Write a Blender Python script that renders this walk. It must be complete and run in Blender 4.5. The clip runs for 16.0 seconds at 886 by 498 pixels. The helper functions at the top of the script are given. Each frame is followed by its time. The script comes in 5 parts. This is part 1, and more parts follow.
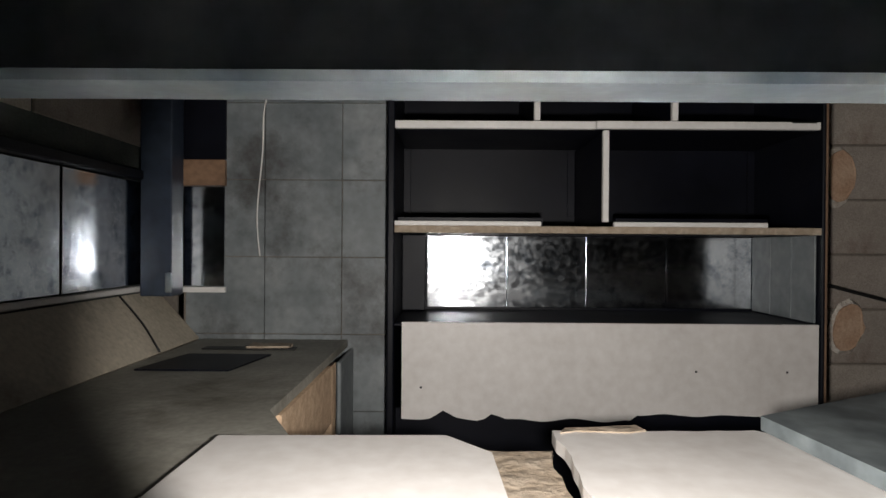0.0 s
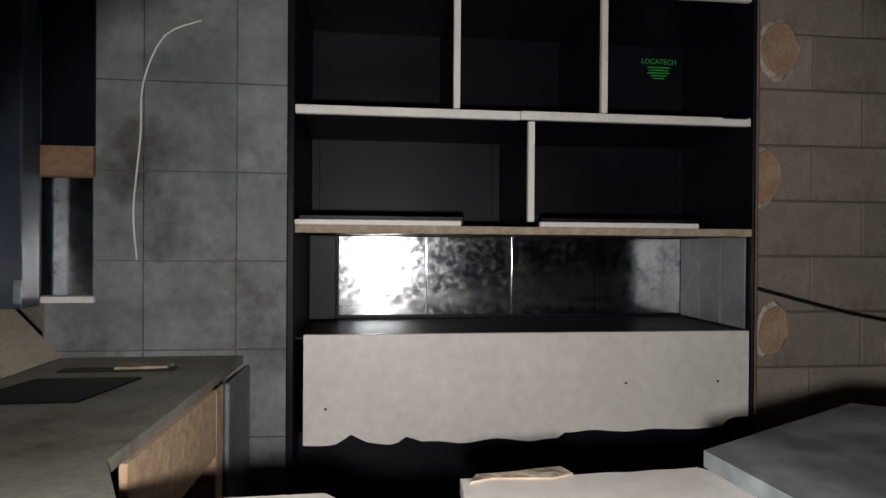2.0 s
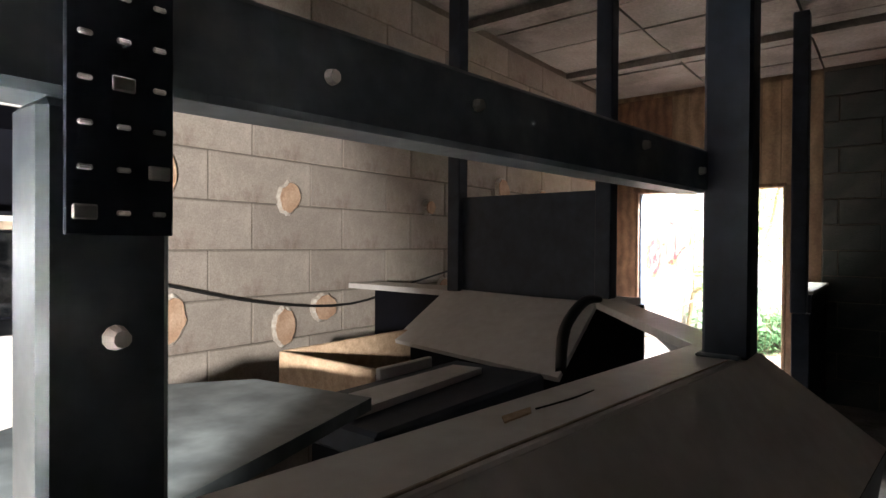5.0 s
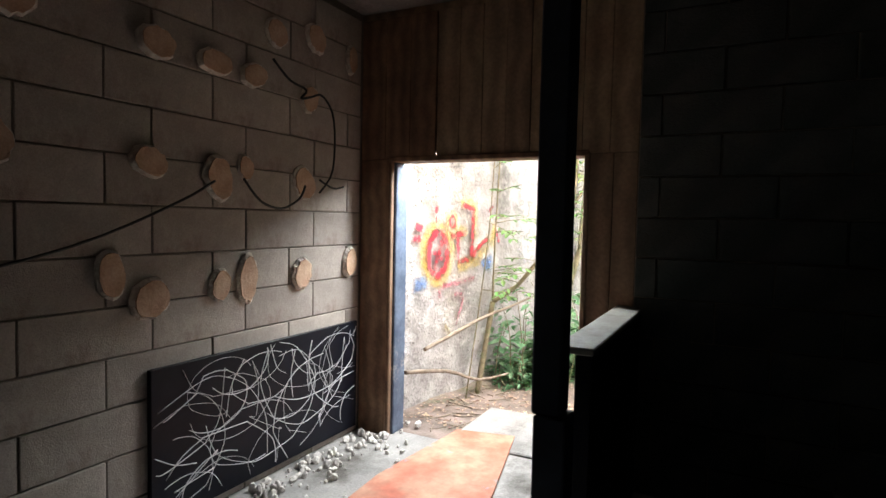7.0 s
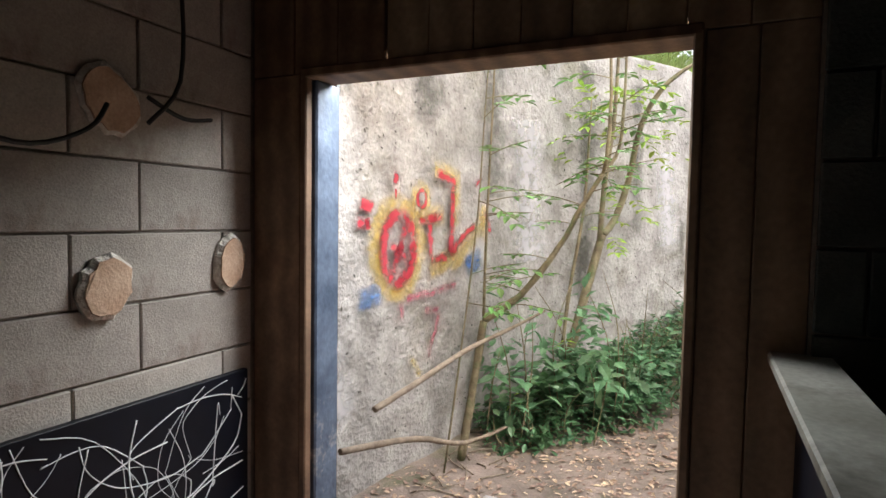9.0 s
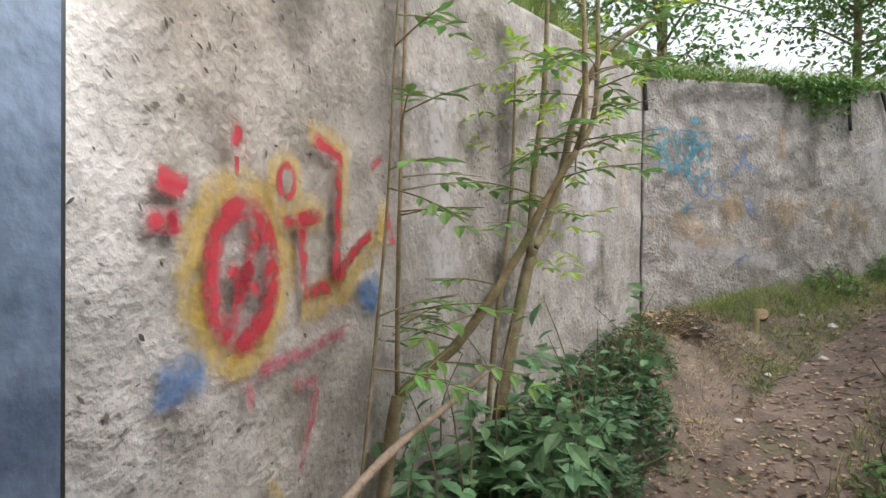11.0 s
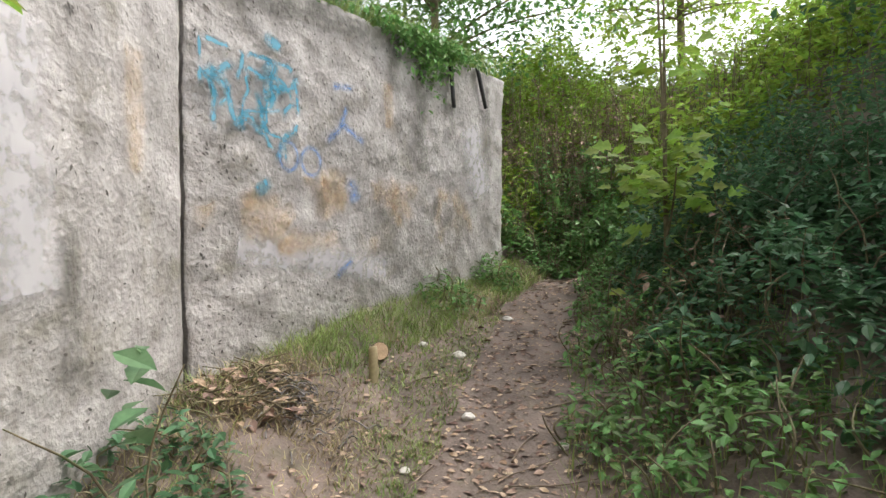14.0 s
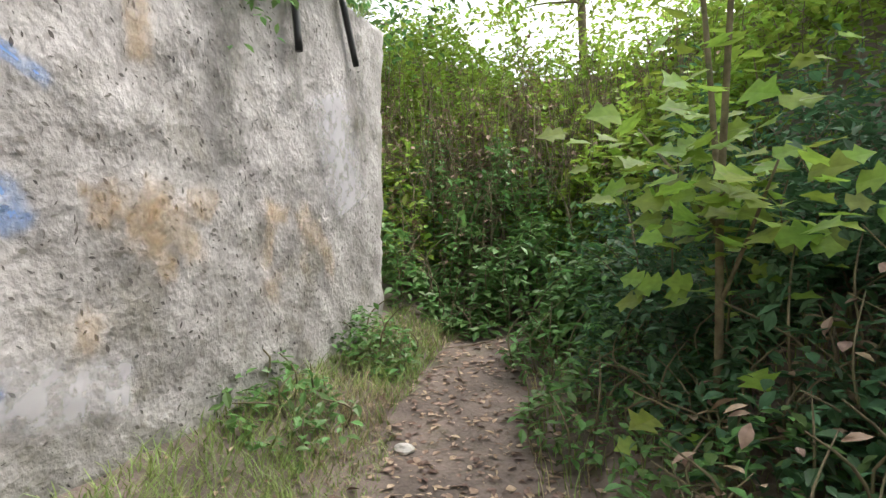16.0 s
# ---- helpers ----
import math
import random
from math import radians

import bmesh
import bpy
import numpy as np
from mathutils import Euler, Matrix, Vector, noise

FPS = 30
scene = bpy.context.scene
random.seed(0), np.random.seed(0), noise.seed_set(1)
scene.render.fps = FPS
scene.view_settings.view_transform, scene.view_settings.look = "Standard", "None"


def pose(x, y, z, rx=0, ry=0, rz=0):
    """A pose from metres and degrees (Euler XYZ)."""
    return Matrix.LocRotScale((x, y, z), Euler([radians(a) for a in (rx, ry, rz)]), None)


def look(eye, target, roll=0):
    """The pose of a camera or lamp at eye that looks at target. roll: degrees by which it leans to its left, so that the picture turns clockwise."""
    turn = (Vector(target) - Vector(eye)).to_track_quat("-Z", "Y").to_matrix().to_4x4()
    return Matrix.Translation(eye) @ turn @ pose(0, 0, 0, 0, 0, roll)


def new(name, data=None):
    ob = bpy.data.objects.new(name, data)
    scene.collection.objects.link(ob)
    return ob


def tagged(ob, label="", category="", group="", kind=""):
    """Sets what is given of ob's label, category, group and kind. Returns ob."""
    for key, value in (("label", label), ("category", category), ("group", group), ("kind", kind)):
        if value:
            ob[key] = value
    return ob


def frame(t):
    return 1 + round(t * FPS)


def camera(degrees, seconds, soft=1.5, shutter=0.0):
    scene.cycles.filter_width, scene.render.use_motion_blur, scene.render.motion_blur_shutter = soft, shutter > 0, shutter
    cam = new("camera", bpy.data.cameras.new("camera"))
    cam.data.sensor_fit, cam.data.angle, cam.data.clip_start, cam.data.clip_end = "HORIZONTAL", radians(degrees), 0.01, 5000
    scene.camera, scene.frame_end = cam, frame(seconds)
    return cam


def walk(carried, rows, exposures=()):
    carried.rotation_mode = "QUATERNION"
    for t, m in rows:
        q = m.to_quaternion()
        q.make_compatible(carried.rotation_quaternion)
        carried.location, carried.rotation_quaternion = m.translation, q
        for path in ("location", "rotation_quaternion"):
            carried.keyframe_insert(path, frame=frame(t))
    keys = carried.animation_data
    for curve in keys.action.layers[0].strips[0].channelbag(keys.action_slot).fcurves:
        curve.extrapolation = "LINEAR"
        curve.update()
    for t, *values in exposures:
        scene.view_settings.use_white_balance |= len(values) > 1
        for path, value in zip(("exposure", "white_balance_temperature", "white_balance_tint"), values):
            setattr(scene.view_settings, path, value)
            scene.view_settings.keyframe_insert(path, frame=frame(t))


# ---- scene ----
cam = camera(75.0, 16.0)
PATH = [
    (0, (-0.414, 0.052, 1.525), (-0.422, 2.052, 1.515), 0.4),
    (0.5, (-0.354, 0.186, 1.529), (-0.331, 2.186, 1.511), 0.4),
    (1, (-0.362, 0.259, 1.529), (-0.275, 2.257, 1.514), 0.4),
    (1.5, (-0.365, 0.281, 1.528), (-0.215, 2.275, 1.516), 0.4),
    (2, (-0.332, 0.279, 1.533), (-0.113, 2.267, 1.524), 0.4),
    (2.5, (-0.29, 0.269, 1.544), (0.069, 2.237, 1.533), 0.3),
    (3, (-0.252, 0.259, 1.544), (0.304, 2.181, 1.537), 0.3),
    (3.5, (-0.2, 0.236, 1.548), (0.563, 2.085, 1.54), 0.2),
    (4, (-0.136, 0.2, 1.544), (0.862, 1.933, 1.538), 0.1),
    (4.5, (-0.051, 0.117, 1.548), (1.263, 1.624, 1.527), 0.5),
    (5, (0.072, 0.011, 1.541), (1.646, 1.243, 1.522), 0.4),
    (5.2, (0.18, -0.024, 1.534), (1.828, 1.107, 1.516), 0.4),
    (6.2, (1.6, -0.2, 1.62), (3.34, 0.78, 1.55), 0.9),
    (7.3, (3.493, 0.093, 1.744), (5.278, 0.987, 1.634), 1.1),
    (7.5, (3.706, 0.143, 1.761), (5.488, 1.043, 1.639), 0.8),
    (8, (4.166, 0.352, 1.712), (5.953, 1.243, 1.605), 1.1),
    (8.2, (4.309, 0.465, 1.684), (6.1, 1.347, 1.569), 1.0),
    (10.3, (5.801, 1.409, 1.449), (7.698, 2.043, 1.446), 1.0),
    (10.5, (5.928, 1.499, 1.457), (7.848, 2.061, 1.445), 0.9),
    (11, (6.296, 1.674, 1.484), (8.272, 1.986, 1.462), 0.5),
    (11.5, (6.723, 1.745, 1.474), (8.722, 1.773, 1.426), 0.3),
    (12, (7.158, 1.74, 1.45), (9.142, 1.495, 1.391), 0.1),
    (12.5, (7.609, 1.652, 1.424), (9.541, 1.139, 1.355), -0.1),
    (13, (8.018, 1.516, 1.412), (9.882, 0.794, 1.339), -0.3),
    (13.5, (8.45, 1.281, 1.432), (10.234, 0.378, 1.377), -0.6),
    (14, (8.887, 0.999, 1.474), (10.611, -0.015, 1.47), -0.7),
    (14.5, (9.377, 0.696, 1.52), (11.045, -0.408, 1.529), -0.8),
    (15, (9.887, 0.367, 1.548), (11.492, -0.826, 1.562), -0.8),
    (15.5, (10.39, 0.055, 1.624), (11.926, -1.226, 1.642), -1.0),
    (16, (10.871, -0.336, 1.728), (12.319, -1.716, 1.746), -1.3),
]
walk(cam, [(t, look(eye, target, roll)) for t, eye, target, roll in PATH],
     exposures=[(0, 2.2), (3.6, 2.4), (4.5, 3.3), (5.2, 5.0), (7.2, 2.7), (8.2, 2.5), (10.2, 1.15), (12, 1.4), (14, 1.65), (16, 1.95)])
SKY, SUN, TORCH, DOORLIGHT = 0.15, 0.45, 17.5, 38.0

# ---- light ----
world = bpy.data.worlds.new("sky"); scene.world = world; world.use_nodes = True
wn = world.node_tree.nodes; wl = world.node_tree.links
sky = wn.new("ShaderNodeTexSky"); sky.sky_type = "NISHITA"; sky.sun_disc = False
sky.sun_elevation, sky.sun_rotation = radians(52), radians(200)
sky.air_density, sky.dust_density = 1.0, 4.0
cloud = wn.new("ShaderNodeHueSaturation"); cloud.inputs["Saturation"].default_value = 0.25
wl.new(sky.outputs[0], cloud.inputs["Color"]); wl.new(cloud.outputs[0], wn["Background"].inputs[0]); wn["Background"].inputs[1].default_value = SKY
sun = new("sun", bpy.data.lights.new("sun", "SUN")); sun.data.energy = SUN; sun.data.angle = radians(20)
sun.data.color = (1.0, 0.96, 0.9)
sun.matrix_world = look((0, 0, 20), (3.0, 8.0, 9.0))
torch = new("torch_light", bpy.data.lights.new("torch_light", "SPOT"))
torch.data.energy, torch.data.spot_size, torch.data.spot_blend = TORCH, radians(98), 0.25
torch.data.shadow_soft_size = 0.03; torch.data.color = (1.0, 0.95, 0.89)
torch.matrix_world = look((-0.34, 0.26, 1.44), (-0.02, 2.1, 1.08))


# added area lamp outside the doorway, boosting the sky's light into the room
daylight = new("doorway_daylight_boost", bpy.data.lights.new("doorway_daylight_boost", "AREA"))
daylight.data.shape, daylight.data.size, daylight.data.size_y, daylight.data.energy = "RECTANGLE", 1.5, 0.6, DOORLIGHT
daylight.data.color = (0.92, 0.97, 1.0)
daylight.matrix_world = look((7.36, 1.6, 2.6), (4.6, 1.75, 0.9))


# ---- materials ----
def mat(name, base, other=None, rough=0.7, metal=0.0, scale=6.0, bump=0.15, fine=60.0, island=0.0, stain=None, detail=8.0, spread=(0.35, 0.7), transl=0.0, wave=None, stain_at=(0.52, 0.68), ospec=0.5, orand=0.0, dist=0.02):
    """A surface with coarse patches, fine grain, relief and optional stains."""
    m = bpy.data.materials.new(name); m.use_nodes = True
    n, l = m.node_tree.nodes, m.node_tree.links
    b = n["Principled BSDF"]; b.inputs["Metallic"].default_value = metal
    b.inputs["Specular IOR Level"].default_value = ospec
    tc = n.new("ShaderNodeTexCoord")
    src = tc.outputs["Object"]
    n1 = n.new("ShaderNodeTexNoise"); n1.inputs["Scale"].default_value = scale; n1.inputs["Detail"].default_value = detail
    n2 = n.new("ShaderNodeTexNoise"); n2.inputs["Scale"].default_value = fine; n2.inputs["Detail"].default_value = 4
    for x in (n1, n2):
        l.new(src, x.inputs["Vector"])
    r = n.new("ShaderNodeValToRGB"); r.color_ramp.elements[0].position, r.color_ramp.elements[1].position = spread
    r.color_ramp.elements[0].color = (*base, 1); r.color_ramp.elements[1].color = (*(other or [c * 1.25 for c in base]), 1)
    l.new(n1.outputs["Fac"], r.inputs["Fac"])
    col = r.outputs["Color"]
    if wave:
        w = n.new("ShaderNodeTexWave"); w.wave_type = "BANDS"; w.bands_direction = wave[0]
        w.inputs["Scale"].default_value = wave[1]; w.inputs["Distortion"].default_value = 5; w.inputs["Detail"].default_value = 4
        l.new(src, w.inputs["Vector"])
        mx = n.new("ShaderNodeMix"); mx.data_type = "RGBA"; mx.blend_type = "MULTIPLY"; mx.inputs["Factor"].default_value = wave[2]
        l.new(col, mx.inputs[6]); l.new(w.outputs["Color"], mx.inputs[7]); col = mx.outputs[2]
    if stain:
        n3 = n.new("ShaderNodeTexNoise"); n3.inputs["Scale"].default_value = scale * 0.45; n3.inputs["Detail"].default_value = 10; n3.inputs["Roughness"].default_value = 0.7
        l.new(src, n3.inputs["Vector"])
        r3 = n.new("ShaderNodeValToRGB"); r3.color_ramp.elements[0].position, r3.color_ramp.elements[1].position = stain_at
        l.new(n3.outputs["Fac"], r3.inputs["Fac"])
        mx = n.new("ShaderNodeMix"); mx.data_type = "RGBA"
        l.new(r3.outputs["Color"], mx.inputs["Factor"]); l.new(col, mx.inputs[6]); mx.inputs[7].default_value = (*stain, 1); col = mx.outputs[2]
    # fine speckle
    mx = n.new("ShaderNodeMix"); mx.data_type = "RGBA"; mx.blend_type = "OVERLAY"; mx.inputs["Factor"].default_value = 0.35
    l.new(col, mx.inputs[6]); l.new(n2.outputs["Fac"], mx.inputs[7]); col = mx.outputs[2]
    if island or orand:
        hs = n.new("ShaderNodeHueSaturation")
        mr = n.new("ShaderNodeMapRange"); amount = island or orand
        mr.inputs["To Min"].default_value, mr.inputs["To Max"].default_value = 1 - amount, 1 + amount
        if island:
            g = n.new("ShaderNodeNewGeometry"); rnd = g.outputs["Random Per Island"]
        else:
            g = n.new("ShaderNodeObjectInfo"); rnd = g.outputs["Random"]
        l.new(rnd, mr.inputs["Value"]); l.new(mr.outputs[0], hs.inputs["Value"])
        mh = n.new("ShaderNodeMapRange"); mh.inputs["To Min"].default_value, mh.inputs["To Max"].default_value = (0.47, 0.515) if island else (0.495, 0.505)
        l.new(rnd, mh.inputs["Value"]); l.new(mh.outputs[0], hs.inputs["Hue"])
        l.new(col, hs.inputs["Color"]); col = hs.outputs["Color"]
    l.new(col, b.inputs["Base Color"])
    rr = n.new("ShaderNodeMapRange"); rr.inputs["To Min"].default_value, rr.inputs["To Max"].default_value = max(rough - 0.12, 0.02), min(rough + 0.12, 1)
    l.new(n1.outputs["Fac"], rr.inputs["Value"]); l.new(rr.outputs[0], b.inputs["Roughness"])
    if bump:
        ad = n.new("ShaderNodeMath"); ad.operation = "MULTIPLY_ADD"; ad.inputs[1].default_value = 0.35
        l.new(n2.outputs["Fac"], ad.inputs[0]); l.new(n1.outputs["Fac"], ad.inputs[2])
        bp = n.new("ShaderNodeBump"); bp.inputs["Strength"].default_value = bump; bp.inputs["Distance"].default_value = dist
        l.new(ad.outputs[0], bp.inputs["Height"]); l.new(bp.outputs[0], b.inputs["Normal"])
    if transl:
        t = n.new("ShaderNodeBsdfTranslucent"); l.new(col, t.inputs["Color"])
        ms = n.new("ShaderNodeMixShader"); ms.inputs[0].default_value = transl
        l.new(b.outputs[0], ms.inputs[1]); l.new(t.outputs[0], ms.inputs[2])
        l.new(ms.outputs[0], n["Material Output"].inputs["Surface"])
    return m


def paint(name, colour, cover=0.85):
    """Sprayed paint: thins out towards the stroke's edge by the mesh's 'cover' attribute, broken up by the rough wall."""
    m = bpy.data.materials.new(name); m.use_nodes = True
    n, l = m.node_tree.nodes, m.node_tree.links
    b = n["Principled BSDF"]; b.inputs["Base Color"].default_value = (*colour, 1); b.inputs["Roughness"].default_value = 0.75
    at = n.new("ShaderNodeAttribute"); at.attribute_name = "cover"
    tc = n.new("ShaderNodeTexCoord"); nz = n.new("ShaderNodeTexNoise"); nz.inputs["Scale"].default_value = 17; nz.inputs["Detail"].default_value = 8
    l.new(tc.outputs["Object"], nz.inputs["Vector"])
    a = n.new("ShaderNodeMath"); a.operation = "MULTIPLY_ADD"; a.inputs[1].default_value = 3.2; a.inputs[2].default_value = -1.65; l.new(nz.outputs["Fac"], a.inputs[0])
    c = n.new("ShaderNodeMath"); c.operation = "ADD"; c.use_clamp = True; l.new(at.outputs["Fac"], c.inputs[0]); l.new(a.outputs[0], c.inputs[1])
    d = n.new("ShaderNodeMath"); d.operation = "MULTIPLY"; l.new(c.outputs[0], d.inputs[0]); l.new(at.outputs["Fac"], d.inputs[1])
    e = n.new("ShaderNodeMath"); e.operation = "MULTIPLY"; e.inputs[1].default_value = cover; e.use_clamp = True; l.new(d.outputs[0], e.inputs[0])
    tr = n.new("ShaderNodeBsdfTransparent"); ms = n.new("ShaderNodeMixShader")
    l.new(e.outputs[0], ms.inputs[0]); l.new(tr.outputs[0], ms.inputs[1]); l.new(b.outputs[0], ms.inputs[2])
    l.new(ms.outputs[0], n["Material Output"].inputs["Surface"])
    return m


CONCRETE = mat("old_concrete", (0.235, 0.217, 0.205), (0.395, 0.37, 0.355), rough=0.9, scale=5.0, fine=34, bump=1.0, dist=0.04, stain=(0.17, 0.155, 0.12), stain_at=(0.54, 0.72), detail=14, spread=(0.34, 0.66))
MORTAR = mat("mortar", (0.19, 0.165, 0.14), rough=0.95, scale=9, bump=0.5)
BLOCK = mat("concrete_block", (0.35, 0.305, 0.265), (0.48, 0.425, 0.375), rough=0.92, scale=5, fine=140, bump=0.5, orand=0.10, stain=(0.24, 0.18, 0.15))
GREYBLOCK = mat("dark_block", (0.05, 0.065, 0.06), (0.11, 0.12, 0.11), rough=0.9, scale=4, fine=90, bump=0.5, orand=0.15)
PLASTER = mat("plaster_dab", (0.52, 0.33, 0.22), (0.66, 0.47, 0.34), rough=0.9, scale=14, fine=90, bump=0.4)
PLASTERRIM = mat("broken_plaster", (0.6, 0.52, 0.45), (0.8, 0.75, 0.68), rough=0.95, scale=30, bump=0.8)
WHITEBOARD = mat("white_laminate", (0.66, 0.63, 0.61), (0.74, 0.71, 0.69), rough=0.45, scale=3, fine=25, bump=0.04, stain=(0.5, 0.46, 0.42), stain_at=(0.62, 0.8))
LIP = mat("white_edge_band", (0.74, 0.72, 0.70), (0.8, 0.78, 0.76), rough=0.5, scale=8, bump=0.05)
BLACKBOARD = mat("black_laminate", (0.003, 0.0035, 0.007), (0.005, 0.006, 0.012), rough=0.45, scale=3, fine=20, bump=0.03, stain=(0.008, 0.008, 0.011), ospec=0.22)
SLATE = mat("grey_tile", (0.15, 0.17, 0.18), (0.27, 0.29, 0.30), rough=0.5, scale=5, fine=26, bump=0.12, stain=(0.07, 0.07, 0.07), orand=0.08)
STEEL = mat("galvanised_steel", (0.11, 0.145, 0.18), (0.25, 0.29, 0.32), rough=0.45, metal=0.3, scale=9, fine=40, bump=0.05, stain=(0.2, 0.22, 0.22))
DARKSTEEL = mat("dark_blue_paint", (0.018, 0.026, 0.045), (0.035, 0.05, 0.075), rough=0.5, scale=9, fine=30, bump=0.06)
RAWBOARD = mat("raw_chipboard", (0.5, 0.34, 0.22), (0.68, 0.5, 0.34), rough=0.85, scale=30, fine=140, bump=0.25)
BEIGE = mat("beige_panel", (0.42, 0.37, 0.29), (0.52, 0.46, 0.37), rough=0.6, scale=3, bump=0.05, stain=(0.2, 0.18, 0.14))
MARBLE = mat("mottled_blue_slab", (0.07, 0.085, 0.095), (0.2, 0.23, 0.24), rough=0.45, scale=9, fine=30, bump=0.05)
WORKTOP = mat("grimy_worktop", (0.2, 0.19, 0.16), (0.34, 0.33, 0.29), rough=0.55, scale=4, bump=0.06, stain=(0.09, 0.08, 0.06))
PINE = mat("pine_plank", (0.32, 0.22, 0.14), (0.46, 0.335, 0.215), rough=0.7, scale=2.5, fine=40, bump=0.12, wave=("Y", 2.2, 0.35), orand=0.18)
REDWOOD = mat("brown_timber", (0.18, 0.1, 0.06), (0.29, 0.175, 0.105), rough=0.75, scale=5, fine=50, bump=0.2, wave=("Y", 3, 0.35))
CEIL = mat("grey_ceiling_boards", (0.2, 0.18, 0.165), (0.34, 0.31, 0.29), rough=0.9, scale=2, fine=40, bump=0.3, stain=(0.1, 0.09, 0.08))
FLOORMAT = mat("dirty_concrete_floor", (0.2, 0.19, 0.18), (0.36, 0.34, 0.32), rough=0.85, scale=3, fine=60, bump=0.4, stain=(0.08, 0.07, 0.06))
CHALK = mat("chalk", (0.62, 0.62, 0.62), rough=0.9, scale=30, bump=0)
CABLE = mat("black_cable", (0.012, 0.012, 0.012), rough=0.5, scale=20, bump=0.0)
SOIL = mat("brown_soil_path", (0.13, 0.1, 0.083), (0.26, 0.2, 0.17), rough=0.95, scale=4, fine=55, bump=0.9, stain=(0.09, 0.1, 0.04), stain_at=(0.55, 0.75))
BARK = mat("bark", (0.13, 0.10, 0.06), (0.24, 0.2, 0.12), rough=0.9, scale=14, fine=70, bump=0.6, stain=(0.1, 0.13, 0.05))
DEADWOOD = mat("dead_wood", (0.15, 0.11, 0.08), (0.27, 0.21, 0.16), rough=0.9, scale=16, fine=60, bump=0.5)
PITSHADE = mat("pit_shade", (0.05, 0.045, 0.04), (0.13, 0.115, 0.1), rough=0.95, scale=9, bump=0, island=0.4)
ASHTWIG = mat("grey_twigs", (0.12, 0.11, 0.10), (0.34, 0.32, 0.31), rough=0.9, scale=9, bump=0.3, island=0.3)
LEAF = mat("leaf_green", (0.106, 0.222, 0.064), (0.181, 0.351, 0.106), rough=0.45, scale=9, fine=40, bump=0, island=0.35, transl=0.35)
LEAFBRIGHT = mat("leaf_yellow_green", (0.217, 0.344, 0.054), (0.362, 0.508, 0.09), rough=0.45, scale=9, fine=40, bump=0, island=0.3, transl=0.5)
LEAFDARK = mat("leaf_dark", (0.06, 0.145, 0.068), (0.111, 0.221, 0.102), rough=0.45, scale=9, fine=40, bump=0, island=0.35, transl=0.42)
LEAFPALE = mat("leaf_bluish_green", (0.105, 0.225, 0.112), (0.165, 0.3, 0.15), rough=0.4, scale=9, fine=40, bump=0, island=0.25, transl=0.35)
LITTER = mat("dead_leaves", (0.221, 0.143, 0.091), (0.468, 0.351, 0.26), rough=0.85, scale=20, bump=0, island=0.5)
GRASS = mat("grass", (0.172, 0.259, 0.069), (0.328, 0.414, 0.138), rough=0.55, scale=3, bump=0, island=0.35, transl=0.35)
STRAW = mat("dry_grass", (0.325, 0.275, 0.15), (0.5, 0.425, 0.25), rough=0.7, scale=3, bump=0, island=0.35, transl=0.25)
BLACKPAINT = mat("flaking_black_paint", (0.012, 0.013, 0.015), (0.025, 0.027, 0.03), rough=0.75, scale=4.5, fine=45, bump=0.5, stain=(0.2, 0.19, 0.18), stain_at=(0.565, 0.58), ospec=0.15)
GREENPRINT = mat("green_print", (0.03, 0.45, 0.06), rough=0.6, scale=10, bump=0)
BLUEFRAME = mat("blue_grey_frame", (0.05, 0.07, 0.11), (0.12, 0.15, 0.21), rough=0.6, scale=7, fine=40, bump=0.3, stain=(0.3, 0.29, 0.29), stain_at=(0.58, 0.66))
TORN = mat("torn_edge", (0.33, 0.26, 0.19), (0.46, 0.38, 0.3), rough=0.95, scale=25, bump=0.6)
MIRROR = mat("dirty_mirror", (0.62, 0.66, 0.72), (0.78, 0.82, 0.86), rough=0.13, metal=1.0, scale=40, fine=160, bump=0.012, stain=(0.3, 0.34, 0.4), stain_at=(0.5, 0.66))
PAINTED = mat("paint_spattered_board", (0.42, 0.12, 0.07), (0.46, 0.3, 0.2), rough=0.7, scale=3.5, fine=20, bump=0.1, stain=(0.05, 0.3, 0.42), stain_at=(0.56, 0.62))
RUBBLE = mat("rubble", (0.4, 0.37, 0.34), (0.62, 0.58, 0.54), rough=0.95, scale=12, bump=0.5, island=0.25)


# ---- mesh helpers ----
def link(name, bm, material, parent=None, label=""):
    me = bpy.data.meshes.new(name)
    bm.to_mesh(me); bm.free()
    if material:
        me.materials.append(material)
    ob = new(name, me)
    if parent:
        ob.parent = parent
    if label:
        ob["label"] = label
    return ob


def part(name, bm, material, parent, label=""):
    return link(name, bm, material, parent, label)


def thing(name, label, category, group="", at=(0, 0, 0), rz=0.0):
    e = new(name); e.matrix_world = pose(*at, 0, 0, rz); e.empty_display_size = 0.1
    return tagged(e, label, category, group)


def structure(name, bm, material, label, category=""):
    return tagged(link(name, bm, material), label, category, kind="structure")


def box(x0, y0, z0, x1, y1, z1, bevel=0.004, bm=None):
    b = bmesh.new()
    bmesh.ops.create_cube(b, size=1)
    for v in b.verts:
        v.co = Vector(((x0 + x1) / 2 + v.co.x * (x1 - x0), (y0 + y1) / 2 + v.co.y * (y1 - y0), (z0 + z1) / 2 + v.co.z * (z1 - z0)))
    if bevel:
        bmesh.ops.bevel(b, geom=b.edges[:], offset=bevel, segments=1, affect="EDGES")
    return b


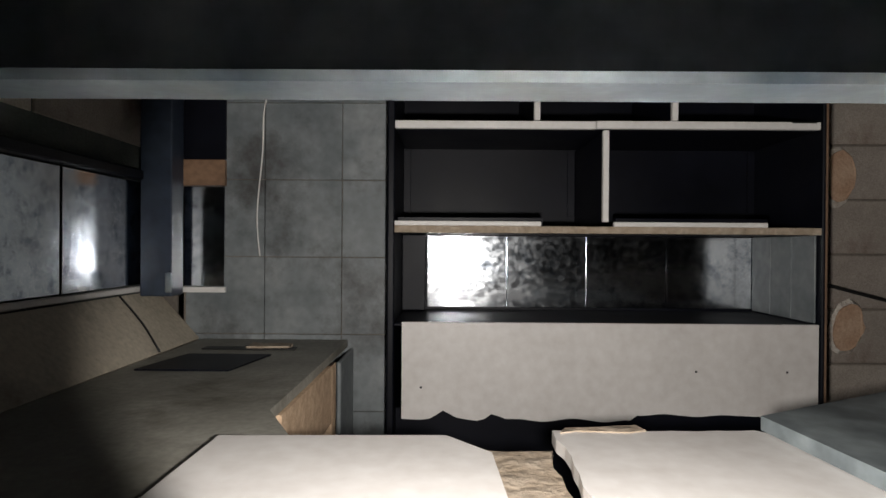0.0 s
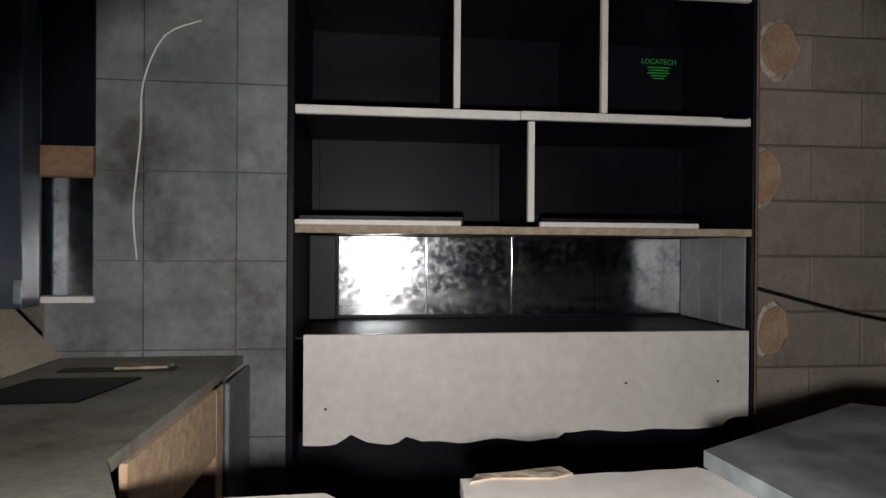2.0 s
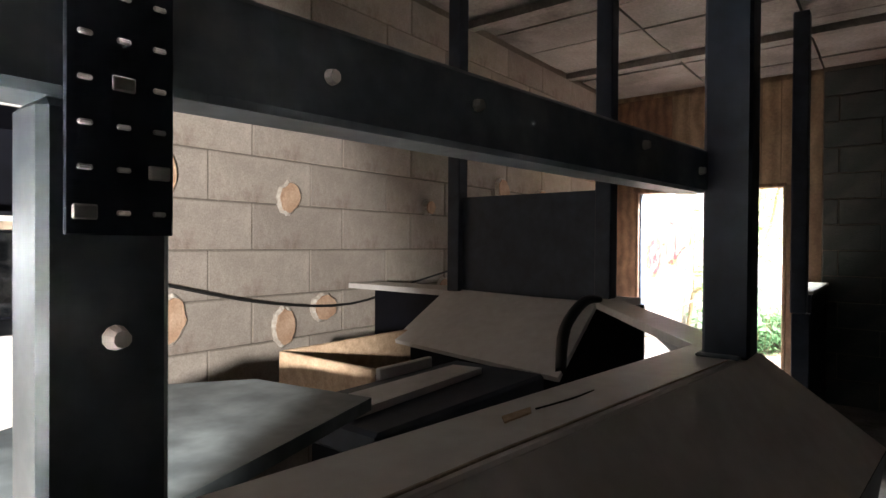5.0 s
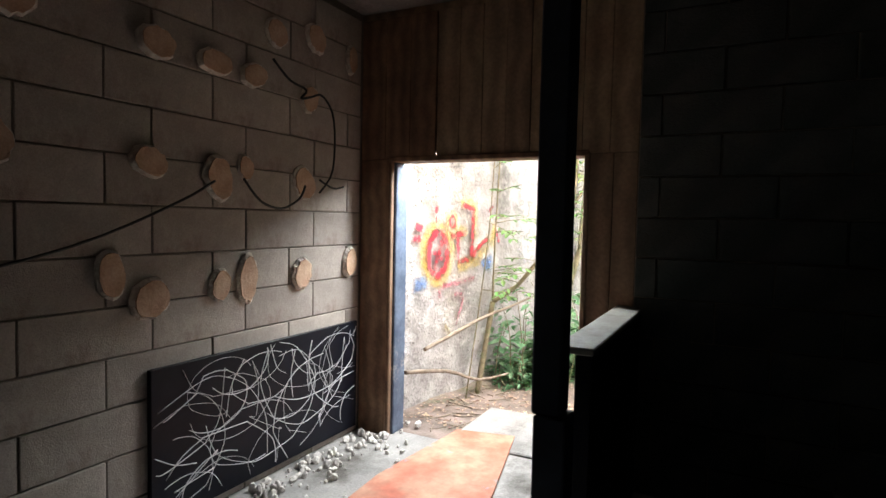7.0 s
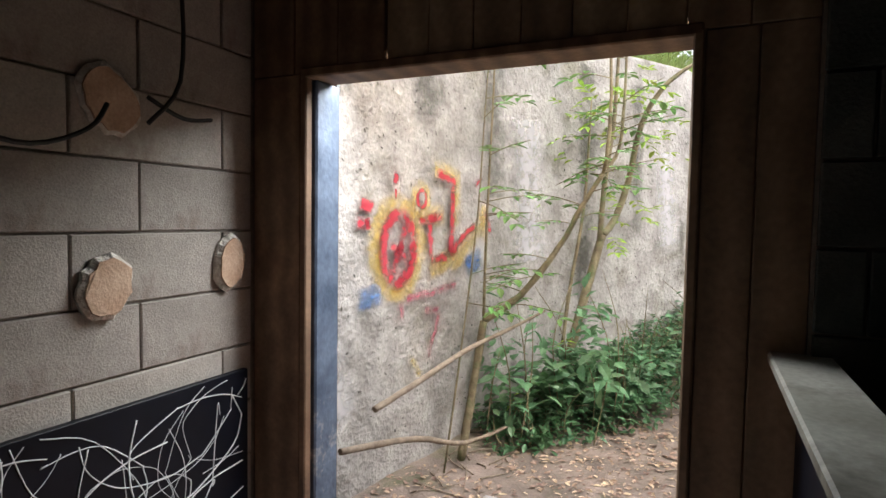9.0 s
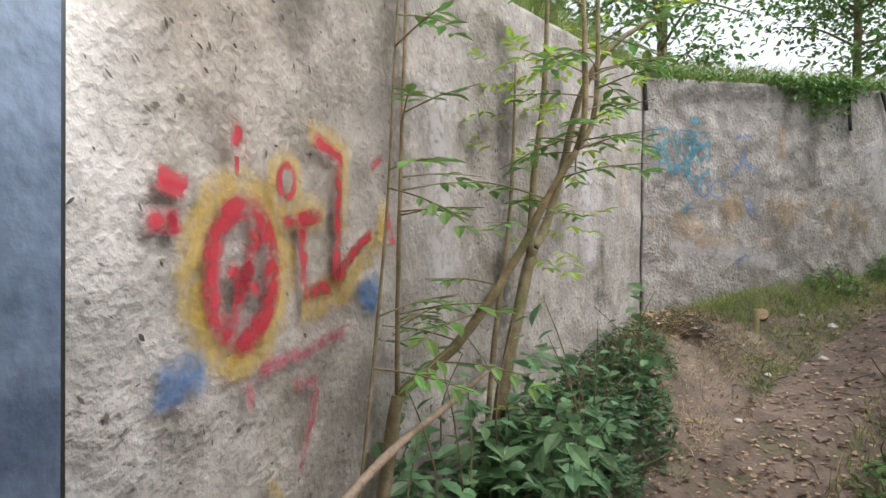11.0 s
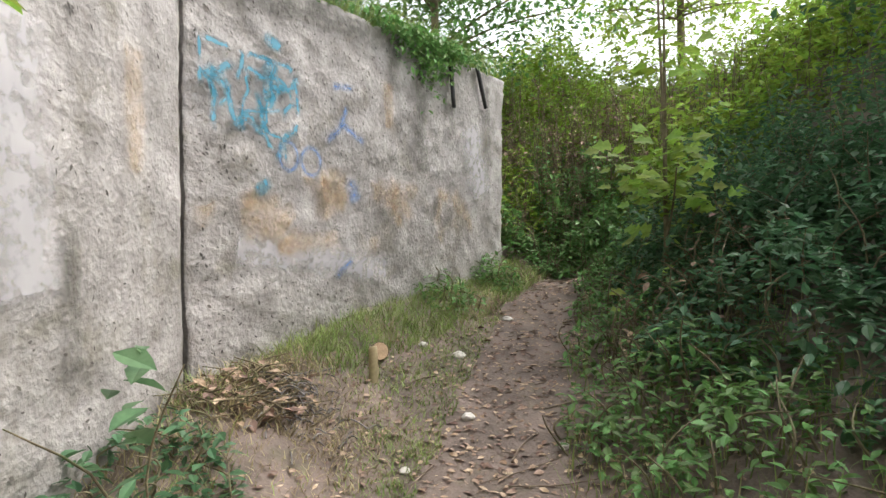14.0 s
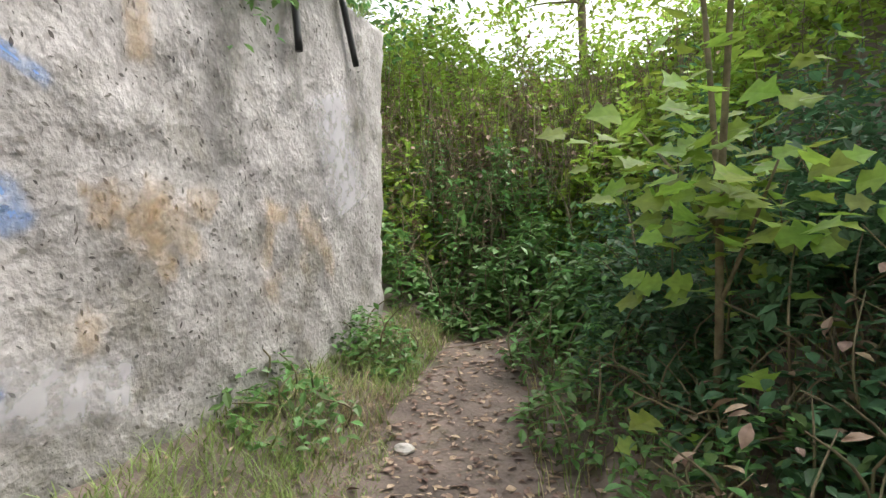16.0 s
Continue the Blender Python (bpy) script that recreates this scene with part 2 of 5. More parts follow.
def prism(outline, z0, z1, torn=0.0, seed=1):
    """An upright slab over a plan outline; torn roughens the rim."""
    rng = random.Random(seed); b = bmesh.new()
    pts = []
    n = len(outline)
    for i in range(n):
        a, c = Vector(outline[i]), Vector(outline[(i + 1) % n])
        k = max(1, int((c - a).length / 0.04)) if torn else 1
        for j in range(k):
            p = a.lerp(c, j / k)
            if torn:
                p = p + Vector((rng.uniform(-torn, torn), rng.uniform(-torn, torn)))
            pts.append(p)
    low = [b.verts.new((p.x, p.y, z0)) for p in pts]; top = [b.verts.new((p.x, p.y, z1)) for p in pts]
    b.faces.new(top); b.faces.new(low[::-1])
    for i in range(len(pts)):
        j = (i + 1) % len(pts)
        b.faces.new((low[i], low[j], top[j], top[i]))
    return b


def tube(points, radii, sides=7, wob=0.0, seed=1, bm=None):
    """A tapered, rounded limb along points."""
    rng = random.Random(seed); b = bm or bmesh.new(); pts = [Vector(p) for p in points]
    fine, rad = [], []
    for i in range(len(pts) - 1):
        p0 = pts[max(i - 1, 0)]; p1 = pts[i]; p2 = pts[i + 1]; p3 = pts[min(i + 2, len(pts) - 1)]
        k = 4
        for j in range(k):
            t = j / k
            fine.append(0.5 * ((2 * p1) + (p2 - p0) * t + (2 * p0 - 5 * p1 + 4 * p2 - p3) * t * t + (3 * p1 - p0 - 3 * p2 + p3) * t ** 3))
            rad.append(radii[i] * (1 - t) + radii[i + 1] * t)
    fine.append(pts[-1]); rad.append(radii[-1])
    rings = []
    for i, p in enumerate(fine):
        d = (fine[min(i + 1, len(fine) - 1)] - fine[max(i - 1, 0)]).normalized()
        u = d.orthogonal().normalized(); w = d.cross(u)
        if rings:
            u = (last - d * last.dot(d)).normalized(); w = d.cross(u)
        last = u
        rings.append([b.verts.new(p + (u * math.cos(a) + w * math.sin(a)) * rad[i] * (1 + rng.uniform(-wob, wob))) for a in [math.tau * s / sides for s in range(sides)]])
    for r0, r1 in zip(rings, rings[1:]):
        for s in range(sides):
            f = b.faces.new((r0[s], r0[(s + 1) % sides], r1[(s + 1) % sides], r1[s])); f.smooth = True
    b.faces.new(rings[0][::-1]); b.faces.new(rings[-1])
    return b


class Leaves:
    """Gathers many small bent leaves into one mesh."""
    def __init__(self):
        self.v, self.f = [], []

    def leaf(self, p, along, up, size, wide=0.45, fold=0.18, lobed=False):
        a = along.normalized(); s = a.cross(up)
        if s.length < 1e-4:
            s = a.orthogonal()
        s.normalize(); n = s.cross(a)
        k = len(self.v); L, W = size, size * wide
        if lobed:
            side = [(0.0, 0.1), (0.1, 0.75), (0.38, 0.5), (0.5, 1.0), (0.7, 0.42), (1.0, 0.0)]
        else:
            side = [(0.0, 0.06), (0.3, 0.85), (0.55, 1.0), (0.8, 0.55), (1.0, 0.0)]
        mid = [p + a * L * t - n * L * 0.12 * t * t for t, _ in side]
        for (t, w), m in zip(side, mid):
            self.v += [m, m + s * W * w * 0.5 + n * W * w * fold, m - s * W * w * 0.5 + n * W * w * fold]
        for i in range(len(side) - 1):
            j = k + 3 * i
            if i == len(side) - 2:
                self.f += [(j, j + 1, j + 3), (j, j + 3, j + 2)]
            else:
                self.f += [(j, j + 1, j + 4, j + 3), (j, j + 3, j + 5, j + 2)]

    def blade(self, p, lean, h, w):
        k = len(self.v); s = Vector((lean.y, -lean.x, 0)); s = s.normalized() * w if s.length > 1e-5 else Vector((w, 0, 0))
        self.v += [p - s, p + s, p + lean * 0.35 + Vector((0, 0, h * 0.6)) + s * 0.7, p + lean * 0.35 + Vector((0, 0, h * 0.6)) - s * 0.7, p + lean + Vector((0, 0, h))]
        self.f += [(k, k + 1, k + 2, k + 3), (k + 3, k + 2, k + 4)]

    def make(self, name, material, parent=None, label=""):
        me = bpy.data.meshes.new(name); me.from_pydata(self.v, [], self.f); me.materials.append(material)
        ob = new(name, me)
        if parent:
            ob.parent = parent
        if label:
            ob["label"] = label
        return ob


# ---- the ground and the walls ----
WALL_LINE = [(6.99, 2.773), (8.6, 2.48), (10.0, 2.06), (12.18, 0.64), (14.2, -2.95)]
PATH_LINE = [(6.9, 1.7), (8.0, 1.5), (9.4, 0.7), (10.9, -0.4), (12.5, -1.95), (13.3, -2.9), (13.9, -4.2), (14.4, -6.0)]


def along(line, x, y):
    """Distance along a plan line, and the distance to its left (+) or right (-)."""
    best = (1e9, 0, 0); s0 = 0.0
    for i, ((ax, ay), (bx, by)) in enumerate(zip(line, line[1:])):
        L = math.hypot(bx - ax, by - ay); ux, uy = (bx - ax) / L, (by - ay) / L
        s = (x - ax) * ux + (y - ay) * uy
        c = min(max(s, 0 if i else -1e3), L if i < len(line) - 2 else 1e3)
        dx, dy = x - ax - ux * c, y - ay - uy * c
        d = math.hypot(dx, dy)
        if d < best[0]:
            best = (d, s0 + c, math.copysign(d, ux * dy - uy * dx))
        s0 += L
    return best[1], best[2]


def at_line(line, s):
    for (ax, ay), (bx, by) in zip(line, line[1:]):
        L = math.hypot(bx - ax, by - ay)
        if s <= L or (bx, by) == line[-1]:
            ux, uy = (bx - ax) / L, (by - ay) / L
            return Vector((ax + ux * s, ay + uy * s, 0)), Vector((ux, uy, 0))
        s -= L


def smooth(a, b, x):
    t = min(max((x - a) / (b - a), 0), 1)
    return t * t * (3 - 2 * t)


def ground_z(x, y):
    if x < 7.0:
        return -0.15 + 0.0 * y
    plane = 0.158 * x - 0.11 * y - 1.37
    z = 0.5 * (plane + math.sqrt(plane * plane + 0.02)) - 0.04
    z = min(z, 1.25 + 0.1 * max(z - 1.25, 0))
    s, d = along(PATH_LINE, x, y)
    ws, wd = along(WALL_LINE, x, y)
    out = smooth(8.0, 10.6, x)
    if d < -0.45:
        z += out * (0.62 * min(-d - 0.45, 2.6) + 0.1 * max(-d - 3.05, 0))
    if d > 0.35 and ws < 10.4:
        z += smooth(9.5, 12.0, x) * 0.30 * smooth(0.35, 1.3, d)
    z += 0.75 * min(max(s - 9.3, 0), 4.0) + 0.05 * max(s - 13.3, 0)
    if ws < 9.9:
        z = z + (3.0 - z) * smooth(0.14, 0.34, wd)
    elif wd > 0:
        z += 0.9 * smooth(0.2, 1.4, wd)
    return min(z, 5.5) + 0.03 * noise.noise(Vector((x * 2.3, y * 2.3, 0))) + 0.012 * noise.noise(Vector((x * 9, y * 9, 3)))


def build_ground():
    xs = [-300, -120, -50, -20, -8, -4, 0, 3, 5.5, 6.7] + [6.9 + 0.11 * i for i in range(92)] + [17.4, 18.5, 20, 24, 32, 60, 150, 400]
    ys = [-300, -120, -50, -25, -14, -10.5, -9] + [-8 + 0.11 * i for i in range(104)] + [3.8, 5, 8, 15, 40, 120, 300]
    v = [(x, y, ground_z(x, y)) for y in ys for x in xs]
    n = len(xs)
    f = [(j * n + i, j * n + i + 1, (j + 1) * n + i + 1, (j + 1) * n + i) for j in range(len(ys) - 1) for i in range(n - 1)]
    me = bpy.data.meshes.new("ground"); me.from_pydata(v, [], f); me.materials.append(SOIL)
    for p in me.polygons:
        p.use_smooth = True
    return tagged(new("ground", me), "trodden brown soil path with leaf litter between banks", "ground", kind="structure")


ground = build_ground()


def concrete_wall(name, s0, s1, z0, top, label, lean_end=0.0, rough=0.012):
    """A cast wall along WALL_LINE from s0 to s1, 0.4 m thick, with uneven faces."""
    b = bmesh.new(); ns = int((s1 - s0) / 0.03); nz = 100; grid = []
    for i in range(ns + 1):
        s = s0 + (s1 - s0) * i / ns; row = []
        for j in range(nz + 1):
            z = z0 + (top(s) - z0) * j / nz
            ss = s + (lean_end * (z - 1.4) if i == ns else 0)
            p, u = at_line(WALL_LINE, ss); nrm = Vector((-u.y, u.x, 0))
            k = noise.noise(Vector((s * 1.3, z * 1.3, 7))) * rough * 1.5 + (noise.noise(Vector((s * 6, z * 6, 2))) * 0.6 + noise.noise(Vector((s * 7 + z * 9, z * 24 - s * 9, 4))) * 0.42) * rough
            row.append((b.verts.new(p + Vector((0, 0, z)) + nrm * k), b.verts.new(p + Vector((0, 0, z)) + nrm * 0.4)))
        grid.append(row)
    for i in range(ns):
        for j in range(nz):
            a, c, d, e = grid[i][j], grid[i + 1][j], grid[i + 1][j + 1], grid[i][j + 1]
            b.faces.new((a[0], c[0], d[0], e[0])).smooth = True
            b.faces.new((e[1], d[1], c[1], a[1]))
        b.faces.new((grid[i][nz][0], grid[i + 1][nz][0], grid[i + 1][nz][1], grid[i][nz][1]))
    for i in (0, ns):
        for j in range(nz):
            b.faces.new((grid[i][j][0], grid[i][j + 1][0], grid[i][j + 1][1], grid[i][j][1]))
    bmesh.ops.recalc_face_normals(b, faces=b.faces[:])
    return structure(name, b, CONCRETE, label, "wall")


concrete_wall("wall_graffiti", 0.0, 5.69, -0.3, lambda s: 3.75 - 0.6 * smooth(2.9, 3.5, s), "weathered concrete retaining wall sprayed with red graffiti")
concrete_wall("wall_far", 5.72, 9.72, -0.3, lambda s: 3.12 + 0.06 * (s - 5.7), "pitted concrete wall with faded blue and ochre paint", 0.06, 0.028)


def room_wall(name, x0, y0, z0, x1, y1, z1, material, label):
    return structure(name, box(x0, y0, z0, x1, y1, z1, 0), material, label, "wall")


room_wall("floor", -3.2, -3.7, -0.12, 7.0, 2.7, 0.0, FLOORMAT, "dirty concrete floor with dust and paint splashes")
wall_north = room_wall("wall_north", -3.2, 2.705, -0.12, 7.0, 2.95, 3.4, MORTAR, "wall of grey-brown concrete blocks with dark joints")
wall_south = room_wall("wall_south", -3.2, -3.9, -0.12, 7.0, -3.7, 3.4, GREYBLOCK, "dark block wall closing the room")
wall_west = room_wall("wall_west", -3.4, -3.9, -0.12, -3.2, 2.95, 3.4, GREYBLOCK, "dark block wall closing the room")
# end wall with the doorway, 0.15 thick
DOOR_Y0, DOOR_Y1, DOOR_H = 0.89, 2.43, 2.165
wall_east = room_wall("wall_east", 6.86, -3.7, -0.12, 7.0, 0.58, 3.4, MORTAR, "dark block wall beside the timber door wall")
room_wall("wall_over_door", 6.90, 0.58, DOOR_H + 0.05, 7.0, 2.705, 3.4, PINE, "timber boarded wall over the doorway")
room_wall("wall_by_door", 6.90, 0.58, -0.12, 7.0, DOOR_Y0, DOOR_H + 0.05, PINE, "timber boarded wall beside the doorway")
room_wall("wall_door_post", 6.90, DOOR_Y1, -0.12, 7.0, 2.705, DOOR_H + 0.05, REDWOOD, "brown timber post beside the doorway")


def build_ceiling():
    b = bmesh.new()
    for i in range(18):
        for j in range(6):
            x0, y0 = -3.2 + i * 0.57, -3.7 + j * 1.07
            q = box(x0 + 0.008, y0 + 0.008, 3.3 + 0.006 * math.sin(i * 2.3 + j), min(x0 + 0.562, 6.9), min(y0 + 1.062, 2.7), 3.36, 0)
            me = bpy.data.meshes.new("t"); q.to_mesh(me); q.free(); b.from_mesh(me); bpy.data.meshes.remove(me)
    for i in range(6):
        q = box(-3.2 + i * 1.75, -3.7, 3.24, -3.12 + i * 1.75, 2.7, 3.3, 0)
        me = bpy.data.meshes.new("t"); q.to_mesh(me); q.free(); b.from_mesh(me); bpy.data.meshes.remove(me)
    return structure("ceiling", b, CEIL, "ceiling of grey stained boards with joints", "ceiling")


build_ceiling()
structure("roof", box(-3.4, -3.9, 3.4, 7.05, 2.95, 3.55, 0), CONCRETE, "flat concrete roof slab", "roof")

# door frame: blue-grey painted jambs and lintel outside, timber lining inside
door_1 = thing("door_frame", "worn blue-grey painted timber door frame without a door", "door frame", at=(6.93, 1.66, 0)); door_1["kind"] = "structure"


def world_part(name, bm, material, parent, label=""):
    """A part whose mesh is written in world metres, moved into its parent's space."""
    o = part(name, bm, material, parent, label)
    o.data.transform(parent.matrix_world.inverted())
    return o


def settle():
    bpy.context.view_layer.update()


settle()
world_part("jamb", box(6.86, DOOR_Y1 - 0.03, 0, 6.905, DOOR_Y1 + 0.003, DOOR_H, 0.006), REDWOOD, door_1, "bare brown timber lining")
world_part("jamb_face", box(6.908, DOOR_Y1 - 0.05, 0, 7.075, DOOR_Y1 - 0.002, DOOR_H - 0.02, 0.008), BLUEFRAME, door_1, "blue-grey flaking paint")
world_part("jamb_seal", box(7.078, DOOR_Y1 - 0.03, 0, 7.10, DOOR_Y1 + 0.05, DOOR_H, 0.002), CABLE, door_1, "black rubber seal")
world_part("jamb", box(6.86, DOOR_Y0 - 0.003, 0, 7.03, DOOR_Y0 + 0.03, DOOR_H, 0.006), PINE, door_1)
world_part("lintel", box(6.86, DOOR_Y0, DOOR_H - 0.02, 7.03, DOOR_Y1, DOOR_H + 0.02, 0.006), REDWOOD, door_1)


def planks():
    """Upright boards on the room side of the door wall."""
    for parent, y0, y1, z0, z1, m in ((bpy.data.objects["wall_over_door"], 0.58, 2.02, DOOR_H, 3.24, PINE), (bpy.data.objects["wall_over_door"], 2.03, 2.69, DOOR_H, 3.24, REDWOOD), (bpy.data.objects["wall_by_door"], 0.58, DOOR_Y0 - 0.004, 0, DOOR_H - 0.004, PINE), (bpy.data.objects["wall_door_post"], DOOR_Y1 + 0.006, 2.69, 0, DOOR_H - 0.004, REDWOOD)):
        n = max(1, round((y1 - y0) / 0.19)); w = (y1 - y0) / n
        for i in range(n):
            part("plank", box(6.868 + 0.004 * (i % 2), y0 + i * w + 0.002, z0, 6.895, y0 + (i + 1) * w - 0.002, z1, 0.003), m, parent)


planks()

# ---- the back shelf of the bar ----
SX0, SX1, SY, SB = -0.60, 0.955, 2.152, 2.63


def back_shelf():
    t = thing("bar_shelf_unit", "black back-bar shelf unit with white front edges and a mirror niche", "shelf unit", at=(0.18, SY, 0)); settle()
    w = lambda n, b, m, lab="": world_part(n, b, m, t, lab)
    w("side_panel", box(SX0 - 0.025, SY, 0, SX0, SB + 0.06, 3.2), BLACKBOARD); w("side_panel", box(SX1, SY, 0, SX1 + 0.012, SB + 0.07, 3.2), BLACKBOARD); w("side_face", box(SX1 + 0.0125, SY, 0, SX1 + 0.022, SB + 0.07, 3.2), REDWOOD, "bare brown board side")
    w("back_panel", box(SX0, SB, 1.62, SX1, SB + 0.02, 3.2, 0), BLACKBOARD)
    for z in (1.968, 2.40, 2.82):
        w("shelf", box(SX0, SY + 0.02, z - 0.012, SX1, SB, z + 0.012), BLACKBOARD)
        w("shelf_edge", box(SX0, SY, z - 0.014, 0.13, SY + 0.02, z + 0.014, 0.002), LIP, "white edge band")
        w("shelf_edge", box(0.133, SY, z - 0.012, SX1 - 0.01, SY + 0.02, z + 0.016, 0.002), LIP, "white edge band")
    for x, z0, z1 in ((-0.083, 1.984, 2.386), (0.418, 1.984, 2.386), (0.168, 1.615, 1.952), (-0.083, 2.416, 2.806), (0.418, 2.416, 2.806)):
        w("divider", box(x - 0.008, SY + 0.02, z0, x + 0.008, SB, z1), BLACKBOARD); w("divider_edge", box(x - 0.011, SY - 0.001, z0 + 0.002, x + 0.011, SY + 0.02, z1 - 0.002, 0.002), LIP, "white edge band")
    w("shelf", box(SX0, SY + 0.01, 1.576, SX1, SB, 1.598), BLACKBOARD); w("broken_edge", box(SX0, SY + 0.004, 1.574, SX1, SY + 0.012, 1.600, 0.002), TORN, "torn chipboard edge")
    for x0, x1 in ((SX0, -0.066), (0.198, 0.757)):
        w("lip_strip", box(x0, SY - 0.002, 1.600, x1, SY + 0.016, 1.617, 0.002), LIP, "white loose strip")
        w("lip_board", box(x0 + 0.01, SY + 0.02, 1.599, x1 + 0.01, SY + 0.05, 1.632, 0.002), BLACKBOARD)
    # inner recess frames of the two lower niches
    for x0, x1 in ((SX0, 0.157), (0.18, SX1)):
        w("recess_frame", box(x0, SB - 0.012, 1.66, x0 + 0.03, SB - 0.002, 1.95, 0.001), BLACKBOARD); w("recess_frame", box(x1 - 0.03, SB - 0.012, 1.66, x1, SB - 0.002, 1.95, 0.001), BLACKBOARD)
    # mirror niche
    w("niche_floor", box(SX0, SY, 1.232, SX1, SB, 1.244), BLACKBOARD)
    w("niche_back", box(SX0, SB, 1.24, SX1, SB + 0.02, 1.6, 0), BLACKBOARD)
    for i in range(4):
        x0 = -0.495 + i * 0.354
        w("mirror_tile", box(x0 + 0.0015, SB - 0.012, 1.255, x0 + 0.3525 if i < 3 else SX1 - 0.004, SB - 0.004, 1.572, 0.0015), MIRROR, "stained mirror tile")
    w("niche_cheek", box(SX0 + 0.002, SB - 0.1, 1.25, -0.50, SB - 0.004, 1.572, 0.002), BLACKBOARD)
    for i in range(3):
        y0 = SY + 0.03 + i * 0.145
        w("cheek_tile", box(SX1 - 0.010, y0, 1.25, SX1 - 0.003, y0 + 0.142, 1.572, 0.0015), SLATE, "streaked grey glass tile")
    # lower white fascia with a torn foot
    b = bmesh.new(); rng = random.Random(3); n = 60; up, lo = [], []
    for i in range(n + 1):
        x = SX0 + 0.03 + (SX1 - 0.012 - SX0 - 0.03) * i / n; f = i / n
        z = 0.895 + 0.012 * noise.noise(Vector((x * 9, 0, 0))) + (0.03 * math.exp(-((f - 0.1) / 0.02) ** 2) + 0.022 * math.exp(-((f - 0.22) / 0.018) ** 2)) + (0.02 if f > 0.55 else 0) + (0.035 * smooth(0.93, 0.96, f))
        up.append((b.verts.new((x, SY - 0.002, 1.248)), b.verts.new((x, SY + 0.016, 1.248)))); lo.append((b.verts.new((x, SY - 0.002, z)), b.verts.new((x, SY + 0.016, z))))
    for i in range(n):
        b.faces.new((lo[i][0], lo[i + 1][0], up[i + 1][0], up[i][0])); b.faces.new((up[i][1], up[i + 1][1], lo[i + 1][1], lo[i][1]))
        b.faces.new((up[i][0], up[i + 1][0], up[i + 1][1], up[i][1])); b.faces.new((lo[i][1], lo[i + 1][1], lo[i + 1][0], lo[i][0]))
    for i in (0, n):
        b.faces.new((lo[i][0], up[i][0], up[i][1], lo[i][1]))
    w("fascia", b, WHITEBOARD, "white laminate board with a torn lower edge")
    w("plinth", box(SX0, SY + 0.12, 0, SX1, SY + 0.14, 0.9, 0), BLACKBOARD)
    for x, z in ((0.50, 1.075), (0.83, 1.075), (-0.5, 1.01)):
        w("screw_hole", box(x - 0.004, SY - 0.0035, z - 0.004, x + 0.004, SY - 0.001, z + 0.004, 0.001), CABLE)
    w("slot", box(0.84, SY - 0.002, 1.979, 0.93, SY + 0.001, 1.984, 0), CABLE)
    return t


shelf_unit = back_shelf()


def sticker():
    t = thing("sticker", "black label with green print stuck inside the shelf", "sticker", at=(0.845, SB - 0.003, 2.30)); settle()
    c = bpy.data.curves.new("print", "FONT"); c.body = "LOCATECH"; c.size = 0.03; c.align_x = "CENTER"; c.extrude = 0.0003
    tmp = new("tmp", c); settle()
    me = bpy.data.meshes.new_from_object(tmp.evaluated_get(bpy.context.evaluated_depsgraph_get())); bpy.data.objects.remove(tmp)
    me.materials.append(GREENPRINT); o = new("print", me); o.parent = t; o.matrix_basis = pose(0, -0.002, 0.015, 90, 0, 0)
    for i, wd in enumerate((0.1, 0.085, 0.1, 0.07, 0.05)):
        part("print_line", box(-wd / 2, -0.003, -0.002 - i * 0.0115, wd / 2, -0.001, 0.002 - i * 0.0115, 0), GREENPRINT, t)


sticker()


# ---- grey tiled wall left of the shelf ----
def tiled_wall():
    base = room_wall("wall_tiled", -1.46, 2.362, -0.1, SX0 - 0.026, 2.70, 3.3, MORTAR, "wall clad in large grimy grey tiles")
    xs = [-1.45, -1.134, -0.826, -0.628]
    for i in range(3):
        for j in range(11):
            z0 = -0.06 + j * 0.3075
            part("tile", box(xs[i] + 0.0015, 2.351, z0 + 0.0015, xs[i + 1] - 0.0015, 2.361, z0 + 0.306, 0.0015), SLATE, base)


tiled_wall()


def corner_mirror():
    t = thing("corner_mirror", "small smeared mirror with pale trim in the bar's corner", "mirror", at=(-1.37, 2.35, 1.35)); settle()
    world_part("mirror_pane", box(-1.452, 2.337, 1.36, -1.29, 2.347, 1.755, 0.002), MIRROR, t); world_part("trim", box(-1.452, 2.33, 1.335, -1.285, 2.348, 1.357, 0.002), LIP, t, "pale trim strip")
    world_part("header", box(-1.452, 2.325, 1.758, -1.285, 2.348, 1.86, 0.002), REDWOOD, t, "brown board"); world_part("upper_panel", box(-1.452, 2.335, 1.862, -1.285, 2.347, 2.5, 0.002), BLACKBOARD, t, "black panel")
    c = [(-1.15, 2.34, 1.48), (-1.16, 2.335, 1.65), (-1.14, 2.34, 1.9), (-1.13, 2.335, 2.08), (-1.06, 2.33, 2.24), (-0.94, 2.335, 2.3)]
    tagged(link("thin_cable", tube(c, [0.0035] * 6, 5), LIP), "thin pale cable hanging on the grey tiles", "cable")


corner_mirror()


